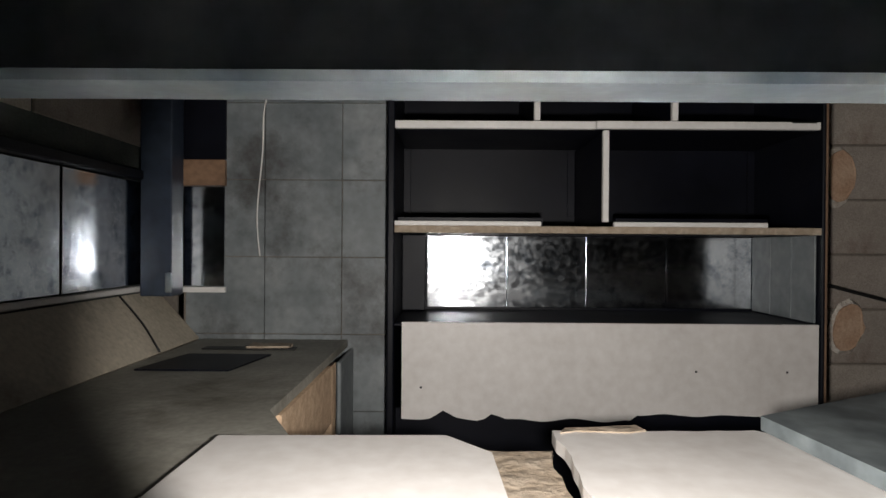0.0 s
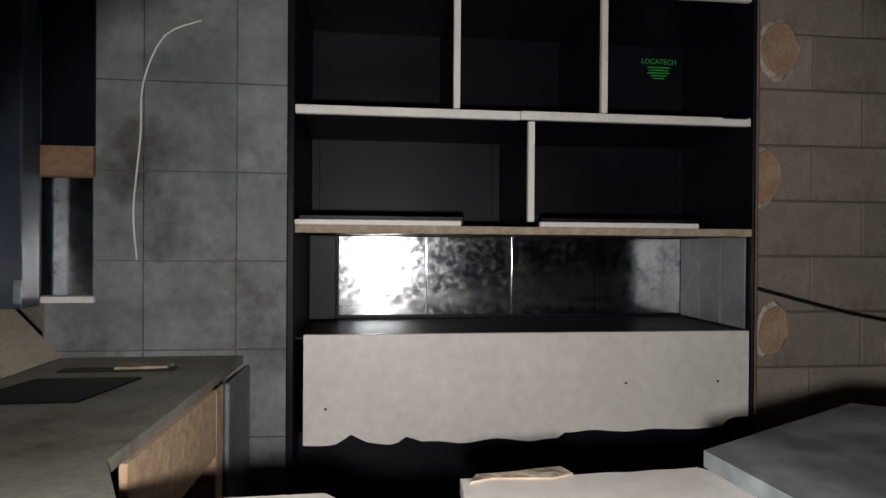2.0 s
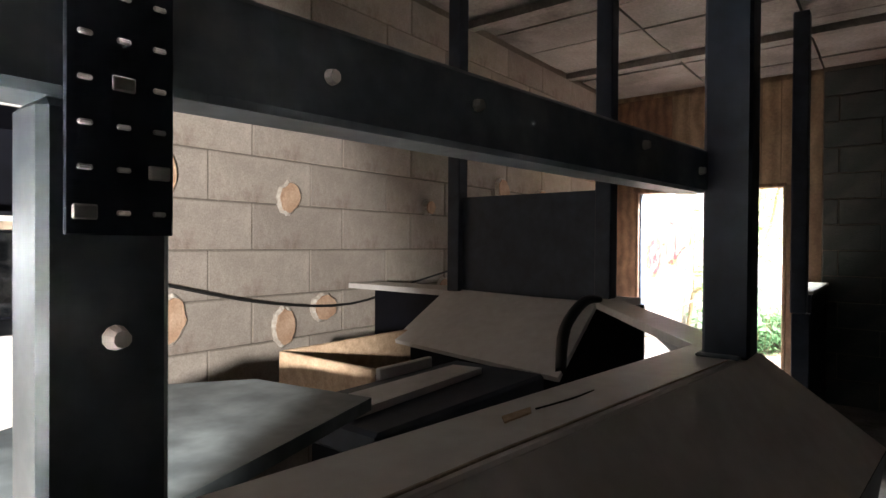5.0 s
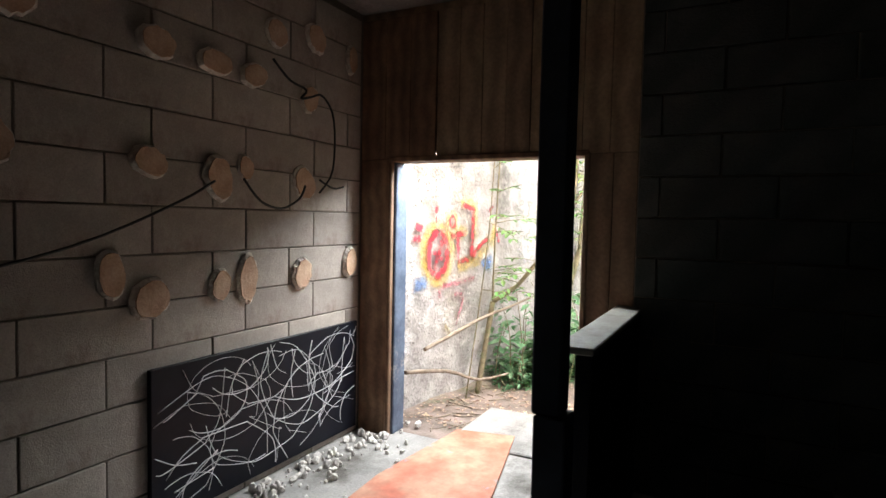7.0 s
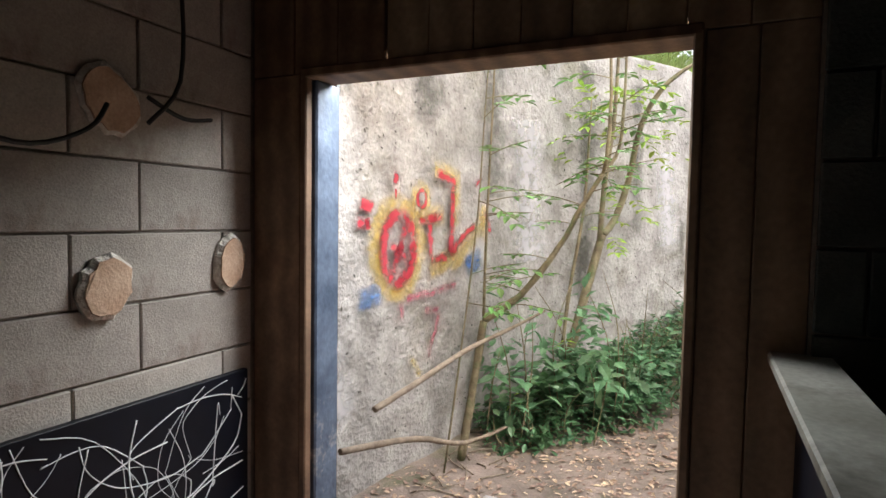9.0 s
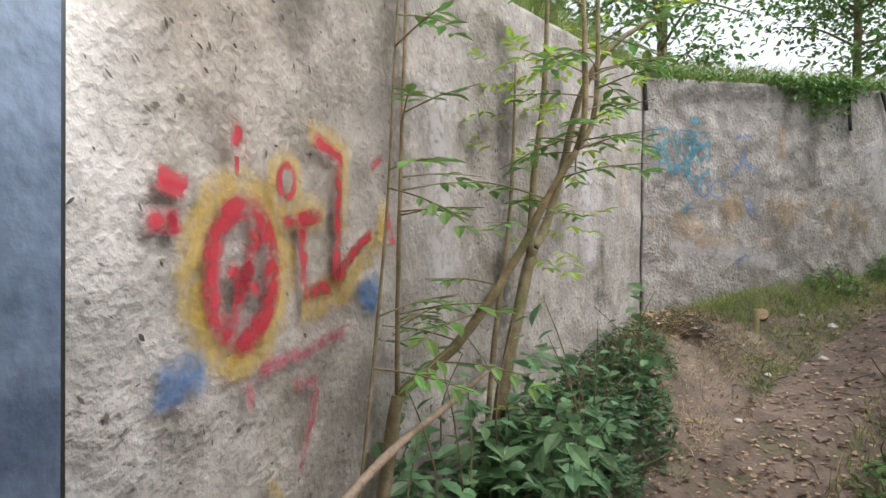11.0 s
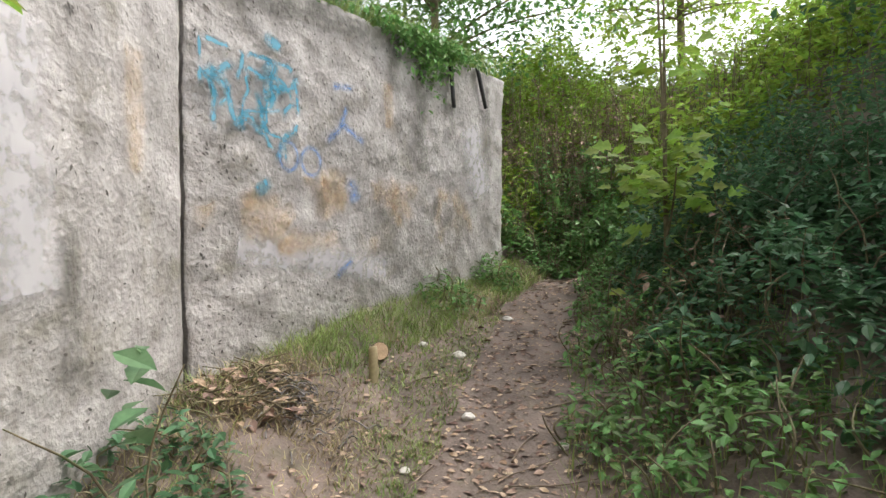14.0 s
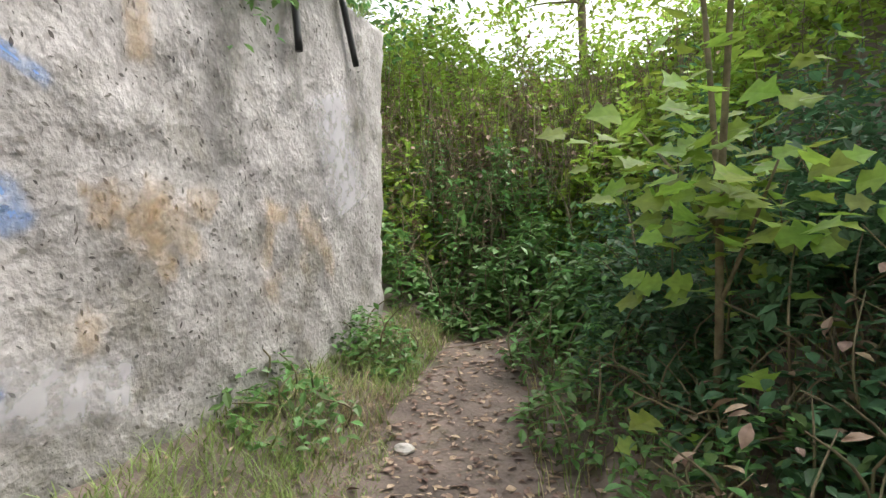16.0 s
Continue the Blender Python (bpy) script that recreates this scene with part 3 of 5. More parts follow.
# ---- west side: mirror band, sloping panel, worktop ----
def west_side():
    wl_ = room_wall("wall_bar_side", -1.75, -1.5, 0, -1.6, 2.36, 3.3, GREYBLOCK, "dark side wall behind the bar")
    for j in range(7):
        for i in range(6):
            y0 = -1.4 + i * 0.62 + (j % 2) * 0.31
            if y0 + 0.61 < 2.35:
                part("block", box(-1.6, y0, 1.9 + j * 0.2, -1.592, y0 + 0.61, 2.09 + j * 0.2, 0.003), BLOCK, wl_)
    t = thing("mirror_band", "long stained mirror strip with pale trim on the side wall", "mirror", at=(-1.59, 1.0, 1.5)); settle()
    for i in range(4):
        y0 = 0.3 + i * 0.5
        world_part("mirror_pane", box(-1.588, y0, 1.37, -1.578, y0 + 0.49, 1.76, 0.002), MIRROR, t)
    world_part("trim", box(-1.59, 0.3, 1.345, -1.565, 2.33, 1.365), LIP, t, "pale trim strip")
    world_part("trim", box(-1.59, 0.3, 1.765, -1.54, 2.33, 1.80), BLACKBOARD, t, "black rail")
    p = thing("dark_post", "dark painted post by the side wall", "post", at=(-1.49, 2.26, 1.33)); settle()
    world_part("shaft", box(-1.553, 2.2, 1.33, -1.435, 2.3, 3.3), DARKSTEEL, p); world_part("foot_clip", box(-1.455, 2.188, 1.345, -1.43, 2.199, 1.42), STEEL, p, "pale metal clip")
    # worktop with its front and cut end
    t = thing("side_worktop", "grimy worktop with a ragged broken end on bare board legs", "worktop", at=(-1.1, 1.8, 1.1)); settle()
    world_part("top", prism([(-1.35, 0.2), (-0.70, 1.15), (-0.81, 1.36), (-0.80, 2.345), (-1.38, 2.345), (-1.40, 0.6)], 1.122, 1.15), WORKTOP, t)
    world_part("front_board", prism([(-0.815, 1.42), (-0.80, 1.42), (-0.79, 2.05), (-0.805, 2.05)], 0.93, 1.12, 0.0), RAWBOARD, t, "raw chipboard front")
    world_part("leg", box(-0.86, 1.98, 0, -0.79, 2.05, 1.12), RAWBOARD, t, "raw timber leg"); world_part("leg", box(-1.36, 1.98, 0, -1.30, 2.05, 1.12), RAWBOARD, t); world_part("leg", box(-1.2, 0.6, 0, -1.13, 0.67, 1.12), RAWBOARD, t)
    world_part("end_board", box(-0.79, 2.06, 0.0, -0.775, 2.34, 1.118), SLATE, t, "grey end board")
    world_part("slot", box(-1.28, 2.10, 1.1505, -0.95, 2.15, 1.155, 0.001), CABLE, t, "black slot in the top")
    world_part("torn_strip", prism([(-1.12, 2.12), (-0.98, 2.12), (-0.98, 2.19), (-1.12, 2.19)], 1.151, 1.162, 0.008, 4), TORN, t)
    world_part("plate", prism([(-1.33, 1.75), (-1.05, 1.75), (-1.0, 2.0), (-1.28, 2.0)], 1.151, 1.156), BLACKBOARD, t, "dark square plate")
    # sloping beige panel
    t = thing("sloping_panel", "beige sloping splash panel with a dark seam", "panel", at=(-1.45, 1.5, 1.15)); settle()
    b = bmesh.new(); q = [(-1.39, 0.0, 1.152), (-1.39, 2.345, 1.152), (-1.56, 2.345, 1.34), (-1.56, 0.0, 1.34)]
    f = [b.verts.new(c) for c in q]; g = [b.verts.new((c[0] - 0.015, c[1], c[2] - 0.014)) for c in q]
    b.faces.new(f); b.faces.new(g[::-1])
    for i in range(4):
        b.faces.new((f[i], g[i], g[(i + 1) % 4], f[(i + 1) % 4]))
    bmesh.ops.recalc_face_normals(b, faces=b.faces[:])
    world_part("panel", b, BEIGE, t); world_part("seam", tube([(-1.388, 2.02, 1.157), (-1.47, 2.06, 1.25), (-1.556, 2.07, 1.343)], [0.004, 0.004, 0.004], 5), CABLE, t)


west_side()


# ---- the front of the bar ----
def skew(bm, x0=0.3, k=0.11):
    """The bar bends slightly towards the room past x0."""
    for v in bm.verts:
        v.co.y -= k * max(v.co.x - x0, 0)
    return bm


def bar_front():
    t = thing("bar_counter", "white bar counter with sloping front boards and an open broken inside", "bar counter", at=(0.2, 0.4, 0)); settle()
    w = lambda n, b, m, lab="": world_part(n, b, m, t, lab)
    w("bar_top", box(-1.5, 0.37, 1.287, 0.298, 0.51, 1.312, 0.004), WHITEBOARD, "scuffed pale top board"); w("bar_top", skew(box(0.30, 0.37, 1.287, 1.48, 0.51, 1.312, 0.004)), WHITEBOARD, "scuffed pale top board")
    # sloping front boards with the turned corner
    def board(q, m, name, lab=""):
        b = bmesh.new(); f = [b.verts.new(c) for c in q]
        n = (Vector(q[1]) - Vector(q[0])).cross(Vector(q[3]) - Vector(q[0])).normalized() * 0.018
        g = [b.verts.new(Vector(c) + n) for c in q]
        b.faces.new(f); b.faces.new(g[::-1])
        for i in range(4):
            b.faces.new((f[i], g[i], g[(i + 1) % 4], f[(i + 1) % 4]))
        bmesh.ops.recalc_face_normals(b, faces=b.faces[:]); w(name, b, m, lab)
    board([(0.3, 0.367, 1.308), (1.48, 0.237, 1.308), (1.66, 0.02, 1.10), (0.3, 0.16, 1.10)], WHITEBOARD, "front_board", "white sloping board")
    board([(-1.5, 0.367, 1.308), (0.298, 0.367, 1.308), (0.298, 0.325, 1.06), (-1.5, 0.325, 1.06)], WHITEBOARD, "front_board", "white sloping board")
    board([(1.485, 0.24, 1.308), (2.42, 0.90, 1.308), (2.60, 0.74, 1.10), (1.665, 0.022, 1.10)], WHITEBOARD, "corner_board", "white sloping board")
    board([(-1.5, 0.325, 1.056), (0.3, 0.325, 1.056), (0.3, 0.34, 0.0), (-1.5, 0.34, 0.0)], BLACKBOARD, "kick_board", "black lower board")
    board([(0.303, 0.16, 1.096), (1.66, 0.02, 1.096), (1.5, 0.16, 0.0), (0.303, 0.25, 0.0)], BLACKBOARD, "kick_board", "black lower board")
    board([(1.665, 0.022, 1.096), (2.60, 0.74, 1.096), (2.5, 0.84, 0.0), (1.50, 0.165, 0.0)], BLACKBOARD, "kick_board", "black lower board")
    w("bar_top", prism([(1.483, 0.245), (2.40, 0.90), (2.40, 1.05), (1.483, 0.38)], 1.287, 1.312), WHITEBOARD, "pale corner top")
    # far return with a tilted white panel
    board([(2.28, 0.95, 1.29), (2.48, 1.86, 1.29), (1.95, 1.75, 1.10), (1.75, 0.85, 1.10)], WHITEBOARD, "return_board", "white tilted board")
    w("return_top", prism([(2.40, 0.92), (2.70, 0.92), (2.70, 2.6), (2.46, 2.6)], 1.27, 1.30), WHITEBOARD)
    w("return_side", box(2.68, 0.9, 0, 2.70, 2.6, 1.27), BLACKBOARD, "black outer side")
    # low white working top behind, broken
    w("work_top", prism([(-0.85, 0.62), (-0.84, 1.14), (-0.41, 1.15), (-0.33, 1.06), (-0.31, 0.62)], 1.14, 1.165, 0.0), WHITEBOARD, "white top with a broken end")
    w("work_top", prism([(-0.20, 0.62), (-0.20, 1.18), (0.20, 1.19), (0.30, 1.10), (0.34, 0.62)], 1.14, 1.165, 0.006, 7), WHITEBOARD, "white top with a broken end")
    w("broken_piece", prism([(-0.36, 0.85), (-0.22, 0.85), (-0.21, 1.16), (-0.34, 1.15)], 1.11, 1.135, 0.008, 5), TORN, "torn chipboard piece")
    w("crumbled_edge", prism([(-0.19, 1.165), (-0.02, 1.18), (-0.02, 1.215), (-0.17, 1.20)], 1.14, 1.168, 0.01, 9), TORN, "crumbled board edge")
    w("work_leg", box(-0.30, 0.9, 0, -0.23, 0.97, 1.11), RAWBOARD, "raw timber leg")
    w("inner_shelf", box(-1.3, 0.5, 0.55, 2.3, 1.1, 0.57, 0.003), BLACKBOARD)
    # scratches and chips on the top
    w("chip", prism([(0.70, 0.40), (0.76, 0.395), (0.78, 0.41), (0.72, 0.415)], 1.312, 1.3145, 0.002, 3), RAWBOARD, "chipped spot")
    w("crack", tube([(0.78, 0.40, 1.313), (0.86, 0.385, 1.313), (0.93, 0.38, 1.313)], [0.0015, 0.002, 0.001], 4), CABLE)
    for i, y in enumerate((0.318,)):
        w("seam", tube([(-0.5, 0.378, 1.312), (0.3, 0.378, 1.3125), (1.45, 0.255, 1.312)], [0.0022, 0.003, 0.002], 4), TORN, "dirty seam")
    return t


bar_front()


def slab():
    t = tagged(link("stone_slab", prism([(0.21, 1.19), (0.70, 1.44), (0.93, 1.28), (0.99, 0.93), (0.26, 0.70)], 1.167, 1.195), MARBLE), "loose mottled blue-grey slab with a raw edge on the bar", "slab")
    return t


slab()


def crate():
    t = thing("broken_box", "open broken box of white board behind the bar", "box", at=(1.5, 1.5, 1.0)); settle()
    rng = random.Random(2)
    world_part("side", box(1.34, 1.28, 0.98, 1.36, 1.75, 1.15), RAWBOARD, t); world_part("side", box(1.36, 1.74, 0.98, 2.05, 1.76, 1.15), RAWBOARD, t)
    world_part("front", box(1.36, 1.265, 1.06, 1.62, 1.285, 1.15), WHITEBOARD, t, "white front board"); world_part("base", box(1.34, 1.28, 0.96, 2.05, 1.76, 0.98), BLACKBOARD, t)
    world_part("stand", box(1.45, 1.35, 0, 1.95, 1.7, 0.96, 0.002), BLACKBOARD, t)
    t = tagged(link("white_strip", prism([(1.02, 1.02), (1.62, 1.06), (1.60, 1.16), (1.06, 1.15)], 1.12, 1.14), WHITEBOARD), "loose white board strip lying across the bar", "board")
    t = thing("cover_sheet", "dark sheet lying over the bar's inner shelf", "sheet"); settle()
    part("sheet", box(0.98, 0.9, 1.05, 1.75, 1.26, 1.12, 0.01), DARKSTEEL, t)
    part("prop", box(1.2, 1.0, 0.57, 1.3, 1.1, 1.05, 0.004), RAWBOARD, t)


crate()


# ---- steel frame over the bar ----
def frame_posts():
    t = thing("steel_canopy", "steel post and beam frame over the bar with bolted plates", "frame", at=(0.3, 0.45, 1.32)); settle()
    w = lambda n, b, m, lab="": world_part(n, b, m, t, lab)
    w("beam", box(-1.5, 0.43, 1.634, 0.245, 0.492, 1.755, 0.006), STEEL, "scuffed galvanised beam"); w("beam", skew(box(0.247, 0.43, 1.648, 1.343, 0.492, 1.738, 0.006)), STEEL, "scuffed galvanised beam")
    w("post", box(0.20, 0.432, 1.312, 0.285, 0.487, 1.633, 0.006), STEEL, "galvanised post")
    w("post_collar", box(0.193, 0.426, 1.312, 0.292, 0.493, 1.345, 0.003), STEEL)
    plate = w("fixing_plate", box(0.212, 0.4245, 1.545, 0.282, 0.4285, 1.78, 0.001), DARKSTEEL, "black perforated plate")
    for r in range(8):
        for c in range(3):
            big = (r * 3 + c) % 5 == 0
            k = 0.005 if big else 0.003
            x, z = 0.223 + c * 0.024, 1.56 + r * 0.029
            b = box(x - k * 1.5, 0.4215, z - k * 0.6 if not big else z - k, x + k * 1.5, 0.4245, z + k * 0.6 if not big else z + k, 0.001)
            o = part("bolt", b, LIP, plate); o.data.transform(t.matrix_world.inverted())
    for x, z in ((0.245, 1.475), (0.62, 1.70), (1.05, 1.71), (1.30, 1.69), (0.42, 1.69)):
        b = bmesh.new(); bmesh.ops.create_cone(b, cap_ends=True, segments=10, radius1=0.009, radius2=0.006, depth=0.012, matrix=pose(x, 0.425 - 0.11 * max(x - 0.3, 0), z, 90, 0, 0)); w("screw_head", b, LIP, "pale screw head")
    t2 = thing("blue_post", "dark blue painted steel post standing on the bar", "post", "bar posts", at=(1.387, 0.28, 1.312)); settle()
    world_part("shaft", box(1.345, 0.235, 1.312, 1.43, 0.325, 3.3, 0.006), DARKSTEEL, t2); world_part("foot_plate", box(1.332, 0.25, 1.311, 1.445, 0.335, 1.32), STEEL, t2)
    for (x, y, z0, k, h) in ((2.45, 1.78, 1.30, 0.075, 3.3), (2.36, 0.95, 1.32, 0.07, 3.3)):
        p = thing("dark_post", "dark painted post reaching the ceiling", "post", "bar posts", at=(x, y, z0)); settle()
        world_part("shaft", box(x - k / 2, y - k / 2, z0, x + k / 2, y + k / 2, h, 0.005), DARKSTEEL, p)
    p = thing("dark_board", "black board fixed between two bar posts", "board", at=(2.4, 1.4, 1.3)); settle()
    b = bmesh.new()
    q = [(2.445, 1.74, 1.30), (2.385, 0.99, 1.30), (2.385, 0.99, 1.77), (2.445, 1.74, 1.775)]
    f = [b.verts.new(c) for c in q]; g = [b.verts.new((c[0] + 0.02, c[1], c[2])) for c in q]
    b.faces.new(f); b.faces.new(g[::-1])
    for i in range(4):
        b.faces.new((f[i], g[i], g[(i + 1) % 4], f[(i + 1) % 4]))
    bmesh.ops.recalc_face_normals(b, faces=b.faces[:]); world_part("board", b, DARKSTEEL, p)
    # curled rubber strip at the corner
    p = thing("rubber_strip", "curled black rubber strip at the bar's corner", "strip", at=(2.1, 0.8, 1.2)); settle()
    world_part("strip", tube([(1.78, 0.86, 1.13), (1.95, 0.93, 1.24), (2.15, 0.95, 1.32), (2.24, 0.92, 1.325)], [0.018, 0.022, 0.02, 0.012], 8), CABLE, p)


frame_posts()


# ---- by the door: half wall, sill, post, chalk board ----
def by_door():
    structure("wall_half", box(5.5, 0.53, 0, 6.855, 0.60, 1.15, 0.004), BLACKBOARD, "black half wall beside the way out", "wall")
    tagged(link("sill_board", box(5.47, 0.515, 1.153, 6.86, 0.682, 1.185, 0.006), WORKTOP), "dusty pale sill board on the half wall", "sill")
    p = thing("square_post", "thick dark painted square post at the half wall's end", "post", at=(5.01, 0.55, 0)); settle()
    world_part("shaft", box(4.95, 0.508, 1.05, 5.06, 0.612, 3.24, 0.008), DARKSTEEL, p); world_part("base", box(4.94, 0.488, 0, 5.07, 0.60, 1.05, 0.006), DARKSTEEL, p)
    t = thing("chalk_board", "black panel scribbled with looping white chalk lines", "panel", at=(6.0, 2.68, 0)); settle()
    world_part("board", box(5.0, 2.66, 0.06, 6.80, 2.692, 0.90, 0.003), BLACKBOARD, t)
    rng = random.Random(11)
    for k in range(46):
        cx, cz, r, q = rng.uniform(5.0, 6.8), rng.uniform(0.05, 0.9), rng.uniform(0.12, 0.5), rng.uniform(0.5, 1.1)
        a0 = rng.uniform(0, 6.28); run = []
        for i in range(26):
            a = a0 + i * rng.choice((0.18, 0.2)); x, z = cx + r * math.cos(a), cz + r * q * math.sin(a)
            if 5.01 < x < 6.79 and 0.07 < z < 0.89:
                run.append((x, 2.6585, z))
            else:
                if len(run) > 3:
                    world_part("chalk_line", tube(run[::2], [rng.uniform(0.0012, 0.0035)] * len(run[::2]), 4), CHALK, t)
                run = []
        if len(run) > 3:
            world_part("chalk_line", tube(run[::2], [rng.uniform(0.0012, 0.0035)] * len(run[::2]), 4), CHALK, t)
    tagged(link("painted_board", prism([(5.3, 1.35), (6.15, 1.25), (7.3, 1.5), (7.2, 1.95), (6.2, 2.05), (5.45, 2.0)], 0.002, 0.03), PAINTED), "flat board with red and blue paint splashes on the floor", "board")
    b = Leaves(); rng = random.Random(5)
    bm = bmesh.new()
    for i in range(160):
        x, y = rng.uniform(5.6, 7.2), 2.62 - abs(rng.gauss(0, 0.2)); k = rng.uniform(0.008, 0.045)
        if 6.82 < x < 7.06 and y > 2.38:
            continue
        q = bmesh.ops.create_icosphere(bm, subdivisions=1, radius=k)
        m = pose(x, y, k * 0.5, rng.uniform(0, 180), rng.uniform(0, 180), 0) @ Matrix.Diagonal((1, 0.7, 0.5, 1))
        bmesh.ops.transform(bm, matrix=m, verts=q["verts"])
    tagged(link("rubble", bm, RUBBLE), "pale broken plaster rubble along the wall's foot", "rubble", kind="stuff")


by_door()


# ---- spray paint on the walls ----
def wall_point(s, z, off=0.02):
    p, u = at_line(WALL_LINE, s)
    return p + Vector((u.y, -u.x, 0)) * off + Vector((0, 0, z))


def stroke(me_v, me_f, cov, pts, wdt, off):
    """A ribbon of spray along (s, z) points: full in the middle, fading to its rims."""
    fine = []
    for (a, b), (c, d) in zip(pts, pts[1:]):
        k = max(1, int(math.hypot(c - a, d - b) / 0.04))
        fine += [(a + (c - a) * i / k, b + (d - b) * i / k) for i in range(k)]
    fine.append(pts[-1]); n = len(fine)
    prof = ((-1, 0.0), (-0.6, 0.75), (0, 1.0), (0.6, 0.75), (1, 0.0))
    base = len(me_v)
    for i, (s, z) in enumerate(fine):
        a, b = fine[max(i - 1, 0)], fine[min(i + 1, n - 1)]
        dx, dz = b[0] - a[0], b[1] - a[1]; L = math.hypot(dx, dz) or 1
        nx, nz = -dz / L, dx / L
        fade = 0.0 if i in (0, n - 1) and n > 2 and pts[0] != pts[-1] else 1.0
        wv = wdt * (1 + 0.25 * noise.noise(Vector((s * 7, z * 7, off * 90))))
        for q, c in prof:
            me_v.append(wall_point(s + nx * q * wv, z + nz * q * wv, off)); cov.append(c * fade)
    for i in range(n - 1):
        for j in range(4):
            k = base + i * 5 + j
            me_f.append((k, k + 1, k + 6, k + 5))


def graffiti(name, strokes, material, off, label):
    t = thing(name, label, "graffiti")
    for pts, wdt in strokes:
        v, f, cov = [], [], []
        stroke(v, f, cov, pts, wdt, off)
        me = bpy.data.meshes.new("stroke"); me.from_pydata(v, [], f); me.materials.append(material)
        at = me.attributes.new("cover", "FLOAT", "POINT"); at.data.foreach_set("value", cov)
        new("stroke", me).parent = t
    return t


def ring(cx, cz, rx, rz, n=28):
    return [(cx + rx * math.cos(math.tau * i / n), cz + rz * math.sin(math.tau * i / n)) for i in range(n + 1)]


RED, YELLOW, BLUE = paint("red_spray", (0.36, 0.016, 0.035), 1.0), paint("yellow_spray", (0.55, 0.36, 0.03), 0.5), paint("blue_spray", (0.08, 0.19, 0.42), 0.6)
TEAL, OCHRE, DARKSTAIN_SHADE, PALE = paint("teal_spray", (0.04, 0.25, 0.36), 0.8), paint("ochre_stain", (0.48, 0.31, 0.14), 0.32), paint("dark_run_and_shade", (0.07, 0.065, 0.05), 0.5), paint("pale_patch", (0.62, 0.6, 0.62), 0.5)
LET = [([(1.17, 1.54), (1.47, 1.59)], 0.028), ([(1.31, 1.56), (1.34, 1.29)], 0.03), ([(1.3, 1.30), (1.55, 1.31)], 0.03), ([(1.37, 1.88), (1.58, 1.82), (1.57, 1.5), (1.55, 1.30)], 0.03),
       ([(1.55, 1.31), (1.7, 1.44), (1.86, 1.54)], 0.03), ([(0.97, 1.87), (0.96, 1.74)], 0.03), ([(0.96, 1.74), (0.96, 1.68)], 0.008), ([(1.0, 1.84), (1.0, 1.7)], 0.008), ([(0.62, 1.65), (0.79, 1.62)], 0.035), ([(0.6, 1.54), (0.76, 1.53)], 0.03), ([(0.7, 1.56), (0.72, 1.5)], 0.02),
       ([(1.84, 1.87), (1.9, 1.80)], 0.05), ([(1.95, 1.66), (2.03, 1.44)], 0.022)]
LET = [(pts, wdt * 1.4) for pts, wdt in LET]
graffiti("yellow_graffiti", [(ring(1.0, 1.385, 0.21, 0.27), 0.09), (ring(1.22, 1.69, 0.07, 0.08), 0.055), ([(1.17, 1.57), (1.5, 1.6)], 0.09), ([(1.3, 1.26), (1.6, 1.28), (1.9, 1.52)], 0.10), ([(1.33, 1.9), (1.62, 1.86), (1.62, 1.5)], 0.07), ([(1.9, 1.4), (1.96, 1.7)], 0.06), ([(1.12, 0.7), (1.25, 0.52)], 0.03)], YELLOW, 0.030, "yellow spray glow round red letters on concrete")
graffiti("blue_graffiti", [([(0.62, 1.10), (0.86, 1.12)], 0.09), ([(0.66, 1.16), (0.8, 1.05)], 0.06), ([(1.72, 1.22), (1.95, 1.28)], 0.10), ([(1.75, 1.32), (1.9, 1.18)], 0.07)], BLUE, 0.033, "soft blue spray patches on concrete")
graffiti("red_graffiti", [(ring(0.995, 1.385, 0.145, 0.205), 0.06), (ring(1.22, 1.69, 0.045, 0.055), 0.022), ([(0.94, 1.2), (1.02, 1.4), (1.06, 1.55)], 0.045), ([(0.9, 1.42), (1.1, 1.3)], 0.04), ([(0.96, 1.3), (1.04, 1.44)], 0.05)] + LET, RED, 0.036, "red sprayed ring and letters on concrete")
graffiti("faded_red_graffiti", [([(1.05, 1.06), (1.35, 1.08), (1.66, 1.12)], 0.035), ([(1.02, 1.06), (1.04, 0.92)], 0.035), ([(1.26, 0.96), (1.46, 0.96)], 0.035), ([(1.44, 0.96), (1.38, 0.8), (1.30, 0.62)], 0.03), ([(1.3, 0.72), (1.44, 0.84)], 0.02), ([(1.28, 1.02), (1.3, 0.94)], 0.03)], paint("faded_red_spray", (0.4, 0.06, 0.11), 0.62), 0.033, "faded red sprayed strokes lower on the wall")
def scribble(n, s0, s1, z0, z1, seed, wdt):
    rng = random.Random(seed); out = []
    for k in range(n):
        s, z, a = rng.uniform(s0, s1), rng.uniform(z0, z1), rng.uniform(0.9, 2.2); pts = [(s, z)]
        for i in range(rng.randint(3, 7)):
            a += rng.uniform(-0.9, 0.9); s = min(max(s + 0.07 * math.cos(a), s0), s1); z = min(max(z + 0.07 * math.sin(a), z0), z1); pts.append((s, z))
        out.append((pts, wdt * rng.uniform(0.6, 1.4)))
    return out


